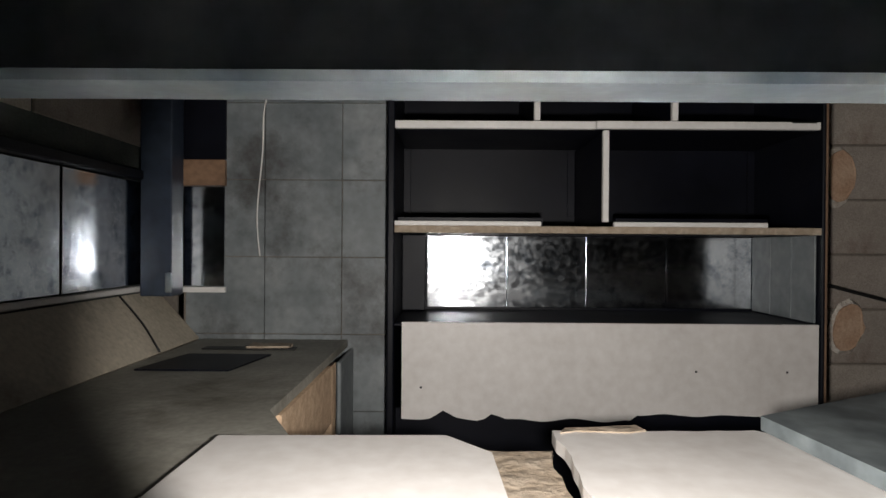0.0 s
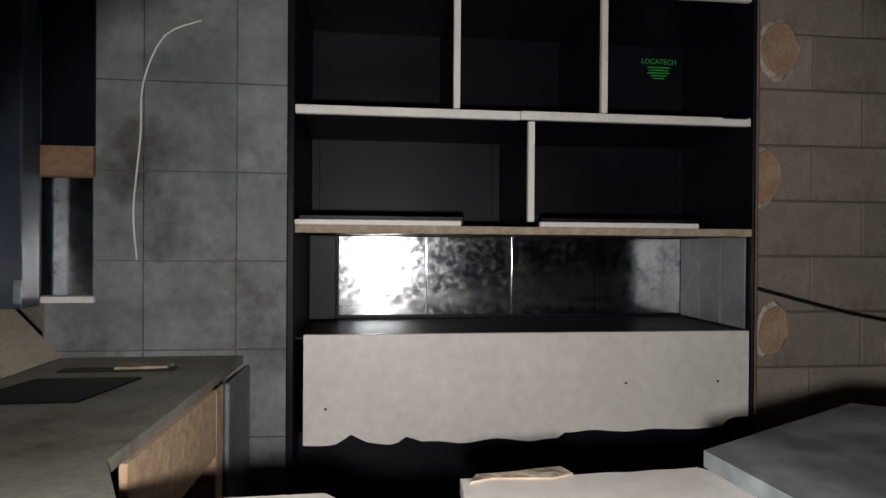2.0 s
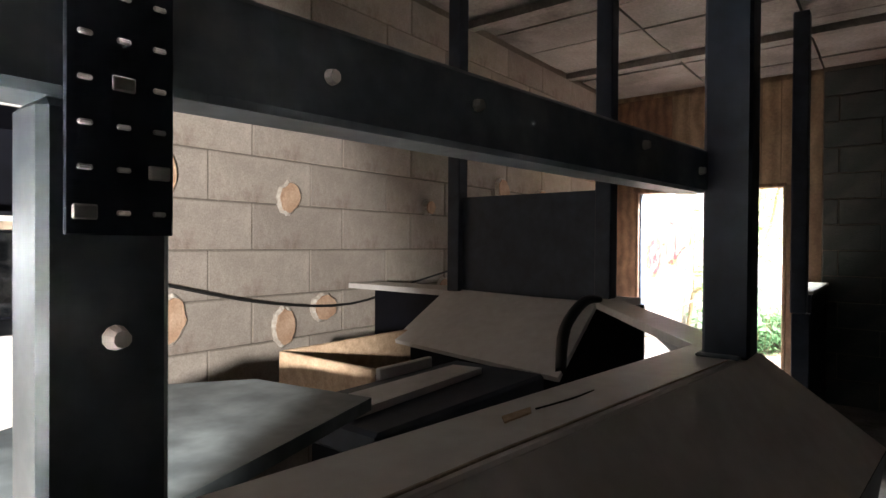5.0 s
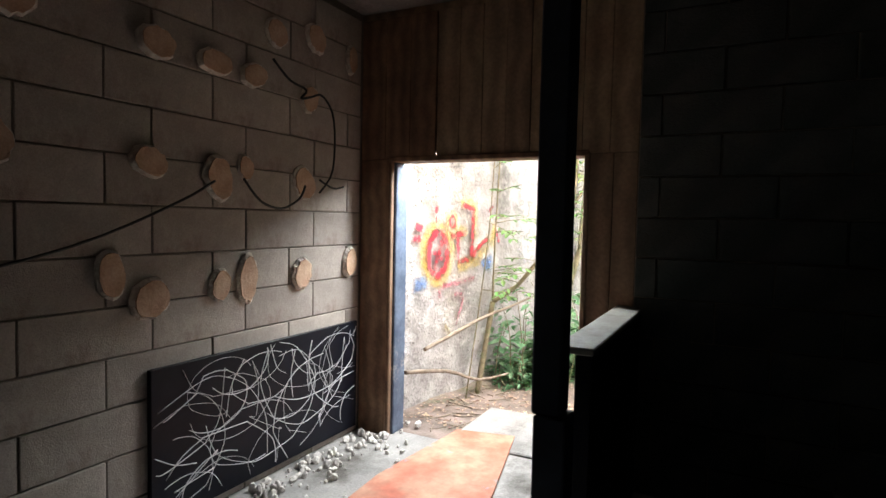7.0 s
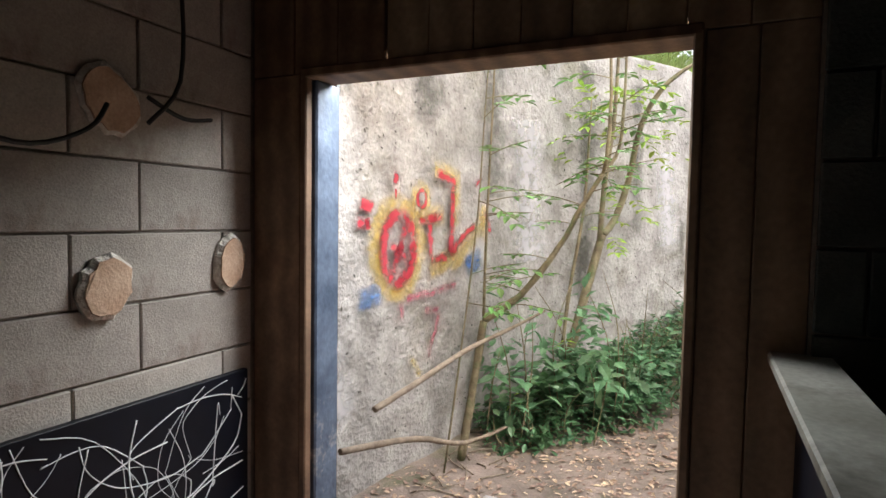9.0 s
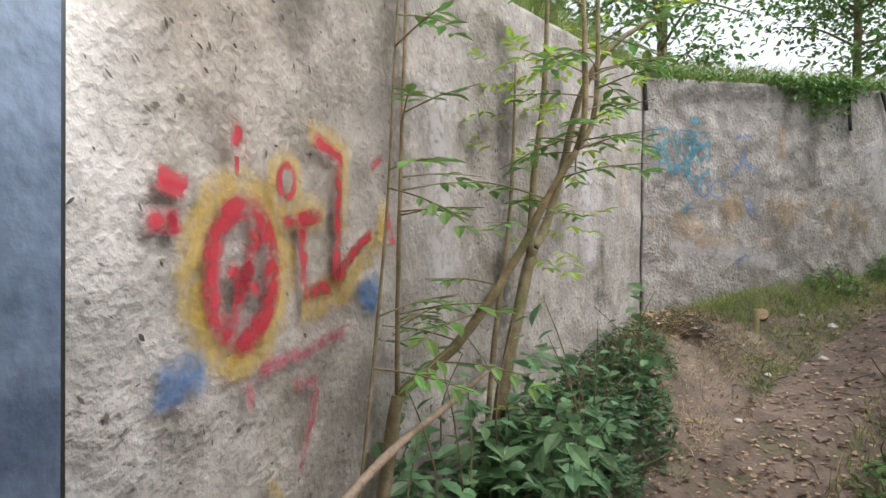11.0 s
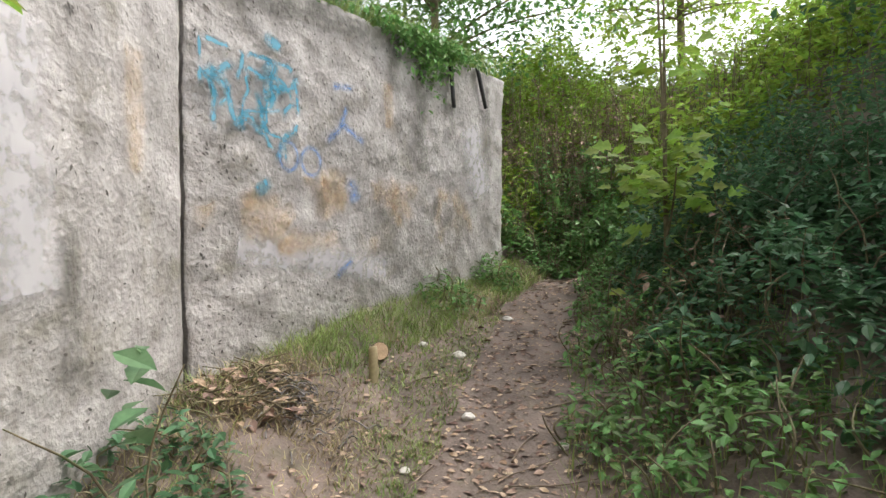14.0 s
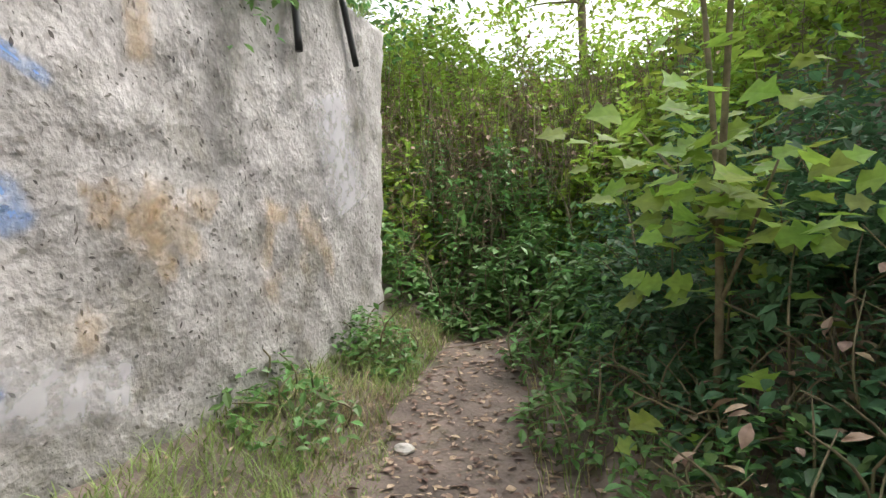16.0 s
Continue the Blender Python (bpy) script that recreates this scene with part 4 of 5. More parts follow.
graffiti("teal_graffiti", scribble(34, 5.78, 6.5, 1.95, 2.62, 5, 0.024) + [([(6.14, 1.8), (6.28, 1.9)], 0.05), ([(6.2, 2.75), (6.4, 2.72)], 0.05)], TEAL, 0.045, "teal sprayed scribble faded on pitted concrete")
graffiti("faded_blue_graffiti", [([(6.82, 2.6), (7.08, 2.63)], 0.035), ([(6.77, 2.2), (6.95, 2.35), (7.21, 2.24)], 0.035), ([(6.84, 1.27), (7.06, 1.42)], 0.035), (ring(6.62, 2.05, 0.09, 0.09, 14), 0.022), (ring(6.42, 2.06, 0.08, 0.09, 14), 0.02), ([(7.0, 1.98), (7.1, 1.8)], 0.08), ([(7.0, 2.5), (6.9, 2.3)], 0.03)], BLUE, 0.045, "faded blue sprayed marks on pitted concrete")
graffiti("ochre_stains", scribble(26, 5.8, 8.9, 1.45, 1.95, 8, 0.09) + [ ([(5.2, 2.4), (5.22, 1.8)], 0.10), ([(7.5, 2.8), (7.52, 2.4)], 0.08), ([(6.3, 1.5), (6.9, 1.55)], 0.08)], OCHRE, 0.042, "ochre stains across the far concrete wall")
# dark runs; the one at s 3.35-3.4 paints the shading beside the wall's bend
graffiti("dark_runs_and_shade", [([(2.0, 3.1), (2.05, 2.4), (2.1, 1.7)], 0.16), ([(3.35, 3.0), (3.4, 1.9), (3.4, 0.6)], 0.13), ([(4.05, 2.9), (4.1, 1.4)], 0.10), ([(8.0, 3.2), (8.0, 2.5), (8.02, 2.1)], 0.12), ([(8.5, 3.25), (8.55, 2.5)], 0.09), ([(7.6, 3.2), (7.6, 2.7)], 0.12), ([(0.4, 2.9), (0.5, 2.2)], 0.14), ([(1.2, 3.0), (1.3, 2.2)], 0.2), ([(9.3, 3.2), (9.35, 2.3)], 0.07), ([(6.0, 2.95), (7.3, 3.1)], 0.1), ([(4.8, 1.6), (4.82, 1.0)], 0.05)], DARKSTAIN_SHADE, 0.039, "dark water runs and painted corner shade down the concrete wall")
graffiti("pale_patches", [([(2.5, 2.4), (2.6, 1.2)], 0.28), ([(4.5, 2.3), (4.6, 1.3)], 0.22), ([(8.9, 2.7), (9.2, 2.0)], 0.3), ([(0.3, 1.0), (0.5, 0.4)], 0.2), ([(6.0, 1.5), (7.5, 1.3)], 0.14)], PALE, 0.027, "pale washed patches on the concrete wall")


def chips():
    """Small flat flakes on the cast faces, coloured dark as shaded pits and chips."""
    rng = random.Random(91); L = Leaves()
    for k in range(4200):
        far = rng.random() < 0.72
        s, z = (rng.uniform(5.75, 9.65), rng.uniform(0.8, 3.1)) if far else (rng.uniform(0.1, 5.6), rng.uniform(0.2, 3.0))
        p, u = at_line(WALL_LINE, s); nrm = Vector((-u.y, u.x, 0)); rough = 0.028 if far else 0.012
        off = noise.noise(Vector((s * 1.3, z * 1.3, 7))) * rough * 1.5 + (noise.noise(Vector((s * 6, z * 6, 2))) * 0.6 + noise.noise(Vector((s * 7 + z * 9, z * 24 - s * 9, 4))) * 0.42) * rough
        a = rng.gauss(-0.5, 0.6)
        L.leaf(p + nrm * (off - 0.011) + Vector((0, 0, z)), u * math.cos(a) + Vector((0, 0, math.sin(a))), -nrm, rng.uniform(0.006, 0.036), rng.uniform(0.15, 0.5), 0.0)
    tagged(L.make("wall_chips", PITSHADE), "flat dark marks painting the shade of pits and chips in the concrete", "chips", kind="stuff")


chips()


def bars():
    for s0, z0, s1, z1 in ((8.53, 3.28, 8.56, 2.80), (9.1, 3.32, 9.25, 2.93), (5.66, 3.1, 5.7, 2.78)):
        tagged(link("steel_bar", tube([wall_point(s0, z0, 0.03), wall_point(s1, z1, 0.05)], [0.022, 0.02], 6), CABLE), "short black steel bar hanging from the wall's top", "bar", "wall bars")


bars()


# ---- block wall pieces, plaster dabs, cables ----
def blob(name, x, z, rx, rz, seed):
    """A thick dab of adhesive: a raised flat face with a broken pale rim."""
    rng = random.Random(seed); t = thing(name, "dried plaster dab with a broken pale rim on the blocks", "plaster dab", "plaster dabs", at=(x, 2.70, z))
    n = 22; b = bmesh.new(); c = bmesh.new(); ph = rng.uniform(0, 6)
    k = [1 + 0.10 * math.sin(2 * math.tau * i / n + ph) + rng.uniform(-0.07, 0.07) for i in range(n)]
    P = lambda i, f, y: (rx * k[i] * f * math.cos(math.tau * i / n), y, rz * k[i] * f * math.sin(math.tau * i / n))
    d = rng.uniform(0.03, 0.055)
    f0 = [b.verts.new(P(i, 0.86, -d + rng.uniform(-0.003, 0.003))) for i in range(n)]; b.faces.new(f0)
    f1 = [b.verts.new(P(i, 0.87, -d + 0.015)) for i in range(n)]
    for i in range(n):
        b.faces.new((f0[i], f0[(i + 1) % n], f1[(i + 1) % n], f1[i]))
    r0 = [c.verts.new(P(i, 0.87, -d + 0.006)) for i in range(n)]; r1 = [c.verts.new(P(i, 1.0 + rng.uniform(-0.03, 0.06), -d * 0.5 + rng.uniform(-0.008, 0.008))) for i in range(n)]; r2 = [c.verts.new(P(i, 0.97, 0.0)) for i in range(n)]
    for i in range(n):
        j = (i + 1) % n
        c.faces.new((r0[i], r0[j], r1[j], r1[i])); c.faces.new((r1[i], r1[j], r2[j], r2[i]))
    for q in (b, c):
        bmesh.ops.recalc_face_normals(q, faces=q.faces[:])
    part("dab_face", b, PLASTER, t); part("rim", c, PLASTERRIM, t, "crumbly pale rim")


DABS = [(1.36, 1.855, .085, .12), (2.08, 1.79, .07, .10), (1.41, 1.17, .085, .115), (2.05, 1.075, .065, .125), (2.33, 1.16, .085, .09), (2.88, 1.175, .075, .085), (1.43, 2.42, .11, .12), (3.5, 1.2, .08, .1), (3.3, 1.8, .05, .06),
        (5.008, 1.973, .10, .085), (5.446, 1.92, .10, .13), (5.656, 2.0, .06, .08), (6.19, 1.94, .11, .12), (5.42, 2.574, .11, .08), (5.714, 2.565, .1, .08), (6.23, 2.52, .09, .09), (5.91, 2.879, .09, .1), (6.29, 2.95, .1, .1), (5.01, 1.273, .10, .12),
        (4.8, 1.41, .08, .12), (5.457, 1.3, .08, .09), (5.67, 1.32, .075, .17), (6.166, 1.32, .1, .105), (6.709, 1.37, .08, .11), (6.70, 2.906, .06, .1), (5.05, 2.58, .1, .09), (3.9, 1.4, .09, .1), (4.3, 2.0, .1, .1), (4.4, 2.6, .09, .1)]
for i, (x, z, rx, rz) in enumerate(DABS):
    blob("plaster_dab", x, z, rx, rz, i)


def cables():
    for pts in ([(0.99, 2.66, 1.45), (1.3, 2.63, 1.36), (1.9, 2.62, 1.22), (2.5, 2.62, 1.17), (3.1, 2.64, 1.27), (3.9, 2.66, 1.40), (4.6, 2.66, 1.55), (5.15, 2.65, 1.77), (5.38, 2.63, 1.9)],
                [(5.6, 2.64, 1.93), (5.72, 2.62, 1.80), (5.9, 2.62, 1.76), (6.08, 2.63, 1.83), (6.15, 2.64, 1.92)],
                [(6.3, 2.64, 1.88), (6.42, 2.62, 2.05), (6.40, 2.60, 2.4), (6.3, 2.62, 2.55), (6.18, 2.63, 2.52), (6.1, 2.64, 2.50), (6.14, 2.63, 2.56), (6.0, 2.65, 2.6), (5.86, 2.66, 2.7)],
                [(6.3, 2.64, 1.97), (6.45, 2.64, 1.92), (6.6, 2.66, 1.94)]):
        tagged(link("cable", tube(pts, [0.008] * len(pts), 6), CABLE), "loose black electric cable hanging along the block wall", "cable", "wall cables")


cables()


# ---- plants ----
def rnd_dir(rng, up=0.2):
    a = rng.uniform(0, math.tau); return Vector((math.cos(a), math.sin(a), rng.uniform(-0.6, 0.8) + up)).normalized()


def compound(L, rng, p, d, n, size):
    """A feathered leaf: pairs of leaflets along a stalk."""
    up = Vector((0, 0, 1)); side = d.cross(up).normalized() if abs(d.z) < 0.98 else Vector((1, 0, 0))
    for i in range(n):
        q = p + d * size * 0.75 * (i + 1) - up * 0.02 * i * i * size * 4
        for sgn in (-1, 1):
            L.leaf(q, d * 0.7 + side * sgn + Vector((0, 0, rng.uniform(-0.5, 0.1))), up, size * rng.uniform(0.8, 1.25), 0.42)
    L.leaf(q, d, up, size * 1.2, 0.42)


def wall_tree():
    t = thing("elder_tree", "slender leaning tree with feathered leaves against the wall", "tree", at=(8.47, 2.24, 0.0)); settle()
    stems = [([(8.38, 2.3, -0.05), (8.43, 2.24, 0.45), (8.479, 2.193, 0.89)], [.055, .05, .045]),
             ([(8.479, 2.193, 0.89), (8.62, 1.99, 1.06), (8.74, 1.77, 1.38), (8.79, 1.63, 1.66), (8.828, 1.499, 1.886)], [.042, .04, .034, .03, .027]),
             ([(8.828, 1.499, 1.886), (8.78, 1.47, 2.03), (8.86, 1.47, 2.4), (8.9, 1.5, 3.2), (8.95, 1.5, 3.9)], [.026, .024, .02, .016, .008]),
             ([(8.828, 1.499, 1.886), (8.92, 1.42, 2.05), (8.98, 1.4, 2.4), (9.1, 1.4, 3.4)], [.024, .022, .018, .008]),
             ([(8.479, 2.193, 0.89), (8.5, 2.2, 1.2), (8.53, 2.2, 1.7), (8.6, 2.2, 2.5), (8.62, 2.2, 3.4)], [.020, .017, .015, .012, .006]),
             ([(8.1, 2.3, -0.05), (8.25, 2.25, 0.8), (8.4, 2.22, 1.6), (8.46, 2.2, 2.4), (8.5, 2.15, 3.3)], [.013, .012, .010, .008, .004])]
    for pts, rad in stems:
        world_part("trunk" if pts[0][2] < 0 else "branch", tube(pts, [r * 0.55 for r in rad], 8, 0.16, 3), BARK, t)
    rng = random.Random(21); L = Leaves()
    for pts, rad in stems[1:]:
        for k in range(16):
            i = rng.randrange(len(pts) - 1); p = Vector(pts[i]).lerp(Vector(pts[i + 1]), rng.random())
            if p.z < 1.0:
                continue
            d = rnd_dir(rng, 0.0); d.z *= 0.5; d.normalize()
            if d.y > 0.2 and p.y > 2.0:
                d.y *= -1
            compound(L, rng, p + d * 0.1, d, rng.randint(3, 4), rng.uniform(0.06, 0.1))
            world_part("twig", tube([p, p + d * 0.18, p + d * 0.38 - Vector((0, 0, 0.03))], [.004, .003, .0015], 5), BARK, t)
    o = L.make("crown", LEAF, t); o.data.transform(t.matrix_world.inverted())
    # second, leaning tree
    t = thing("leaning_tree", "small bare-trunked tree leaning over the path", "tree", at=(9.75, 1.85, 0.2)); settle()
    stems = [([(9.65, 1.92, 0.1), (9.75, 1.85, 0.6), (9.95, 1.74, 1.2), (10.0, 1.68, 1.45)], [.055, .05, .045, .042]), ([(10.0, 1.68, 1.45), (10.15, 1.6, 1.6), (10.2, 1.5, 1.95), (10.1, 1.4, 2.4), (10.15, 1.2, 2.75), (10.35, 0.8, 3.05)], [.04, .038, .034, .03, .024, .012]), ([(9.98, 1.7, 1.4), (10.02, 1.68, 1.9), (10.06, 1.62, 2.5), (10.1, 1.6, 3.4)], [.032, .028, .022, .01]), ([(9.6, 1.95, 0.1), (9.7, 1.9, 0.9), (9.86, 1.82, 1.7), (9.95, 1.8, 2.6)], [.022, .02, .016, .008])]
    for pts, rad in stems:
        world_part("trunk" if pts[0][2] < 1 else "branch", tube(pts, [r * 0.8 for r in rad], 8, 0.08, 5), BARK, t)
    L = Leaves()
    for pts, rad in stems[1:]:
        for k in range(46):
            i = rng.randrange(len(pts) - 1); p = Vector(pts[i]).lerp(Vector(pts[i + 1]), rng.random())
            if p.z < 2.1 and rng.random() < 0.75:
                continue
            d = rnd_dir(rng, 0.1)
            compound(L, rng, p + d * rng.uniform(0.1, 0.5), d, rng.randint(2, 4), rng.uniform(0.06, 0.1))
    o = L.make("crown", LEAFBRIGHT, t); o.data.transform(t.matrix_world.inverted())


wall_tree()


def shrub(name, label, spots, material, size, wide=0.5, seed=1, lobed=False, stems=14, stuff=False):
    """A bush of leaf clumps on thin stems; spots are (x, y, radius, height, leaves)."""
    rng = random.Random(seed)
    x0, y0 = spots[0][0], spots[0][1]
    t = thing(name, label, "shrub", at=(x0, y0, ground_z(x0, y0))); settle(); inv = t.matrix_world.inverted()
    L = Leaves(); bm = bmesh.new()
    for x, y, r, h, n in spots:
        for k in range(stems):
            a, q = rng.uniform(0, math.tau), r * math.sqrt(rng.random()); px, py = x + q * math.cos(a), y + q * math.sin(a); g = ground_z(px, py)
            hh = h * rng.uniform(0.5, 1.1) * (1 - 0.4 * (q / r) ** 2)
            tube([(px, py, g - 0.03), (px + rng.uniform(-.1, .1), py + rng.uniform(-.1, .1), g + hh * 0.6), (px + rng.uniform(-.2, .2), py + rng.uniform(-.2, .2), g + hh)], [.006, .005, .002], 4, bm=bm)
        for k in range(n):
            a, q = rng.uniform(0, math.tau), r * math.sqrt(rng.random()); px, py = x + q * math.cos(a), y + q * math.sin(a)
            hmax = h * (1 - 0.55 * (q / r) ** 2) * (0.72 + 0.9 * noise.noise(Vector((px * 3.1, py * 3.1, seed))))
            p = Vector((px, py, ground_z(px, py) + max(hmax, 0.08) * rng.random() ** 0.6))
            d = Vector((rng.gauss(0, 1), rng.gauss(0, 1), rng.gauss(-0.1, 0.35))); d = d.normalized() if d.length > 0 else Vector((1, 0, 0))
            L.leaf(p, d, Vector((rng.uniform(-.4, .4), rng.uniform(-.4, .4), 1)), size * rng.uniform(0.6, 1.35), wide, lobed=lobed)
    b = part("stem_tangle", bm, BARK, t); b["kind"] = "stuff"; b.data.transform(inv)
    o = L.make("foliage", material, t); o["kind"] = "stuff"; o.data.transform(inv)
    return t


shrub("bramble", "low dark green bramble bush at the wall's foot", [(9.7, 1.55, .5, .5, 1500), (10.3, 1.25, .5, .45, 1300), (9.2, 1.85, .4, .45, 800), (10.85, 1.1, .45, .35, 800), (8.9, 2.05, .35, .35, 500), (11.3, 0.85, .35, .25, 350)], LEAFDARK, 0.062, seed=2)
shrub("elder_sapling", "leafy pale green elder saplings beside the path", [(9.2, 1.76, .36, 1.5, 310), (9.5, 1.6, .36, 1.2, 230), (8.9, 2.08, .28, 1.25, 170), (9.85, 1.4, .25, .95, 110), (10.75, 0.95, .22, .9, 60)], LEAFPALE, 0.12, seed=4, stems=5)
shrub("path_weeds", "bright green weeds at the edge of the path", [(10.1, -0.95, .5, .28, 500), (9.6, -.4, .4, .25, 330), (10.9, -1.45, .5, .35, 600), (11.6, -2.05, .45, .4, 600), (10.5, -1.3, .5, .35, 600), (12.3, -2.75, .45, .45, 700), (12.9, -3.3, .4, .45, 600), (13.3, -1.6, .35, .3, 350), (13.75, -2.45, .3, .35, 400)], LEAF, 0.06, seed=5)
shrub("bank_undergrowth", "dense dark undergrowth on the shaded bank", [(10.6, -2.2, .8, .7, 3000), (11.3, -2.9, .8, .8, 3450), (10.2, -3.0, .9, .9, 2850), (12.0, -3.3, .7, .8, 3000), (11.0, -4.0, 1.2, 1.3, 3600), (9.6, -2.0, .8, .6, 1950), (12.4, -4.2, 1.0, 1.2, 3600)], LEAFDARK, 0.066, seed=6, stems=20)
shrub("end_thicket", "thick green brambles closing the end of the path", [(14.45, -3.35, .4, .6, 900), (13.9, -3.5, .3, .35, 500), (13.6, -4.2, .6, .8, 1800), (13.0, -3.7, .45, .7, 1100), (14.3, -4.4, .8, 1.1, 2200), (14.9, -4.3, .8, 1.2, 2000)], LEAF, 0.085, seed=7, stems=24)
shrub("yellow_thicket", "sunlit yellow-green thicket on the far bank", [(15.3, -3.7, .8, 1.2, 1600), (14.2, -5.4, .9, 1.0, 2400), (13.2, -5.0, .9, 1.1, 2400), (15.4, -5.4, 1.1, 1.2, 2400), (12.5, -5.6, 1.0, 1.2, 2000), (14.2, -7.0, 1.3, 1.2, 2600), (15.6, -6.8, 1.3, 1.2, 2400), (12.8, -7.0, 1.3, 1.4, 2400), (16.8, -6.4, 1.3, 1.4, 2000), (11.5, -6.5, 1.3, 1.2, 1800), (16.3, -4.8, 1.1, 1.0, 2400), (17.0, -5.8, 1.2, 1.0, 2600), (18.2, -7.0, 1.4, 1.1, 2400), (17.6, -4.6, 1.3, 1.0, 2400)], LEAFBRIGHT, 0.10, seed=8, stems=24)
shrub("dry_brambles", "tangle of dry brown bramble stems and leaves", [(14.9, -5.0, .9, 1.6, 800), (15.1, -4.0, .9, 1.6, 900), (15.7, -4.9, 1.0, 1.6, 900), (14.4, -5.3, .9, 1.5, 700), (13.8, -5.9, .9, 1.3, 500), (11.2, -2.3, .6, .5, 250), (11.9, 0.35, .3, .14, 160)], LITTER, 0.07, seed=9, stems=90)


def maple_sapling():
    t = thing("maple_sapling", "young maple with thin dark stem and lobed bright leaves", "tree", at=(11.75, -2.6, ground_z(11.75, -2.6))); settle(); inv = t.matrix_world.inverted()
    stems = [([(11.78, -2.62, 0.8), (11.74, -2.6, 1.4), (11.71, -2.56, 1.85), (11.62, -2.45, 2.5), (11.5, -2.3, 3.2)], [.02, .018, .016, .012, .006]), ([(11.71, -2.56, 1.85), (11.75, -2.6, 2.4), (11.8, -2.62, 3.2), (11.8, -2.6, 3.9)], [.014, .012, .01, .005]), ([(11.74, -2.6, 1.5), (11.6, -2.5, 1.75), (11.45, -2.35, 2.0)], [.01, .008, .004]), ([(11.72, -2.57, 1.8), (12.0, -2.75, 2.1), (12.2, -2.9, 2.3)], [.01, .008, .004])]
    for pts, rad in stems:
        world_part("stem", tube(pts, rad, 6), BARK, t)
    rng = random.Random(31); L = Leaves()
    for pts, rad in stems:
        for k in range(85):
            i = rng.randrange(len(pts) - 1); p = Vector(pts[i]).lerp(Vector(pts[i + 1]), rng.random())
            if p.z < 1.7 and rng.random() < 0.6:
                continue
            d = rnd_dir(rng, -0.1); d.z *= 0.4
            L.leaf(p + d * rng.uniform(0.05, 0.4), d, Vector((rng.uniform(-1, .5), rng.uniform(-.2, 1.2), .8)), rng.uniform(0.08, 0.15), 1.05, 0.06, lobed=True)
    o = L.make("crown", LEAFBRIGHT, t); o.data.transform(inv)


maple_sapling()


def big_tree(name, label, x, y, h, r, n, material, seed, size=0.12, base=None, trunk=0.12, low=0.45):
    """A grown tree: trunk, limbs, and many leaf clumps with gaps."""
    rng = random.Random(seed); g = ground_z(x, y)
    t = thing(name, label, "tree", at=(x, y, g)); settle(); inv = t.matrix_world.inverted()
    top = Vector((x + rng.uniform(-.4, .4), y + rng.uniform(-.4, .4), g + h))
    world_part("trunk", tube([(x, y, g - 0.1), (x + rng.uniform(-.15, .15), y + rng.uniform(-.15, .15), g + h * .5), top], [trunk, trunk * .7, .02], 8, 0.06, seed), BARK, t)
    L = Leaves(); bm = bmesh.new()
    for k in range(26):
        f = rng.uniform(low, 1.0); s = Vector((x, y, g + h * f * 0.85)); a = rng.uniform(0, math.tau)
        e = s + Vector((math.cos(a), math.sin(a), 0)) * r * rng.uniform(0.4, 1.0) * (1.15 - 0.6 * abs(f - 0.6)) + Vector((0, 0, rng.uniform(0.0, 0.8)))
        tube([s, s.lerp(e, .5) + Vector((0, 0, .12)), e], [trunk * .3, trunk * .18, .008], 5, bm=bm)
        for c in range(4):
            q = s.lerp(e, rng.uniform(0.35, 1.05)) + Vector((rng.gauss(0, .2), rng.gauss(0, .2), rng.gauss(0, .18))); cr = rng.uniform(0.2, 0.5)
            for m in range(n // 104):
                p = q + Vector((rng.gauss(0, cr), rng.gauss(0, cr), rng.gauss(0, cr * 0.55)))
                L.leaf(p, Vector((rng.gauss(0, 1), rng.gauss(0, 1), rng.gauss(-.3, .4))), Vector((rng.uniform(-.4, .4), rng.uniform(-.4, .4), 1)), size * rng.uniform(.6, 1.3), 0.55)
    part("limbs", bm, BARK, t).data.transform(inv)
    o = L.make("crown", material, t); o.data.transform(inv)


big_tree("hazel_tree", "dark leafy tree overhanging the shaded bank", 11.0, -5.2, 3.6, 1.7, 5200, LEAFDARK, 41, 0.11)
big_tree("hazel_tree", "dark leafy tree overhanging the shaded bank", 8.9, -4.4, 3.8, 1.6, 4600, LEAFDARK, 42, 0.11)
big_tree("birch_tree", "airy light green tree beyond the wall", 17.0, -3.6, 5.0, 2.4, 6500, LEAF, 43, 0.11, trunk=.09, low=.25)
big_tree("birch_tree", "airy light green tree beyond the wall", 16.0, -8.5, 4.6, 2.6, 6000, LEAFBRIGHT, 44, 0.12, trunk=.09, low=.3)
big_tree("roadside_tree", "leafy tree standing above the retaining wall", 14.6, 1.6, 4.5, 2.2, 6500, LEAF, 45, 0.12, low=.2)
big_tree("roadside_tree", "leafy tree standing above the retaining wall", 11.8, 3.2, 4.8, 2.2, 6500, LEAFBRIGHT, 46, 0.12, low=.2)
big_tree("roadside_tree", "leafy tree standing above the retaining wall", 17.6, -0.6, 5.5, 2.5, 6500, LEAF, 47, 0.13, low=.2)


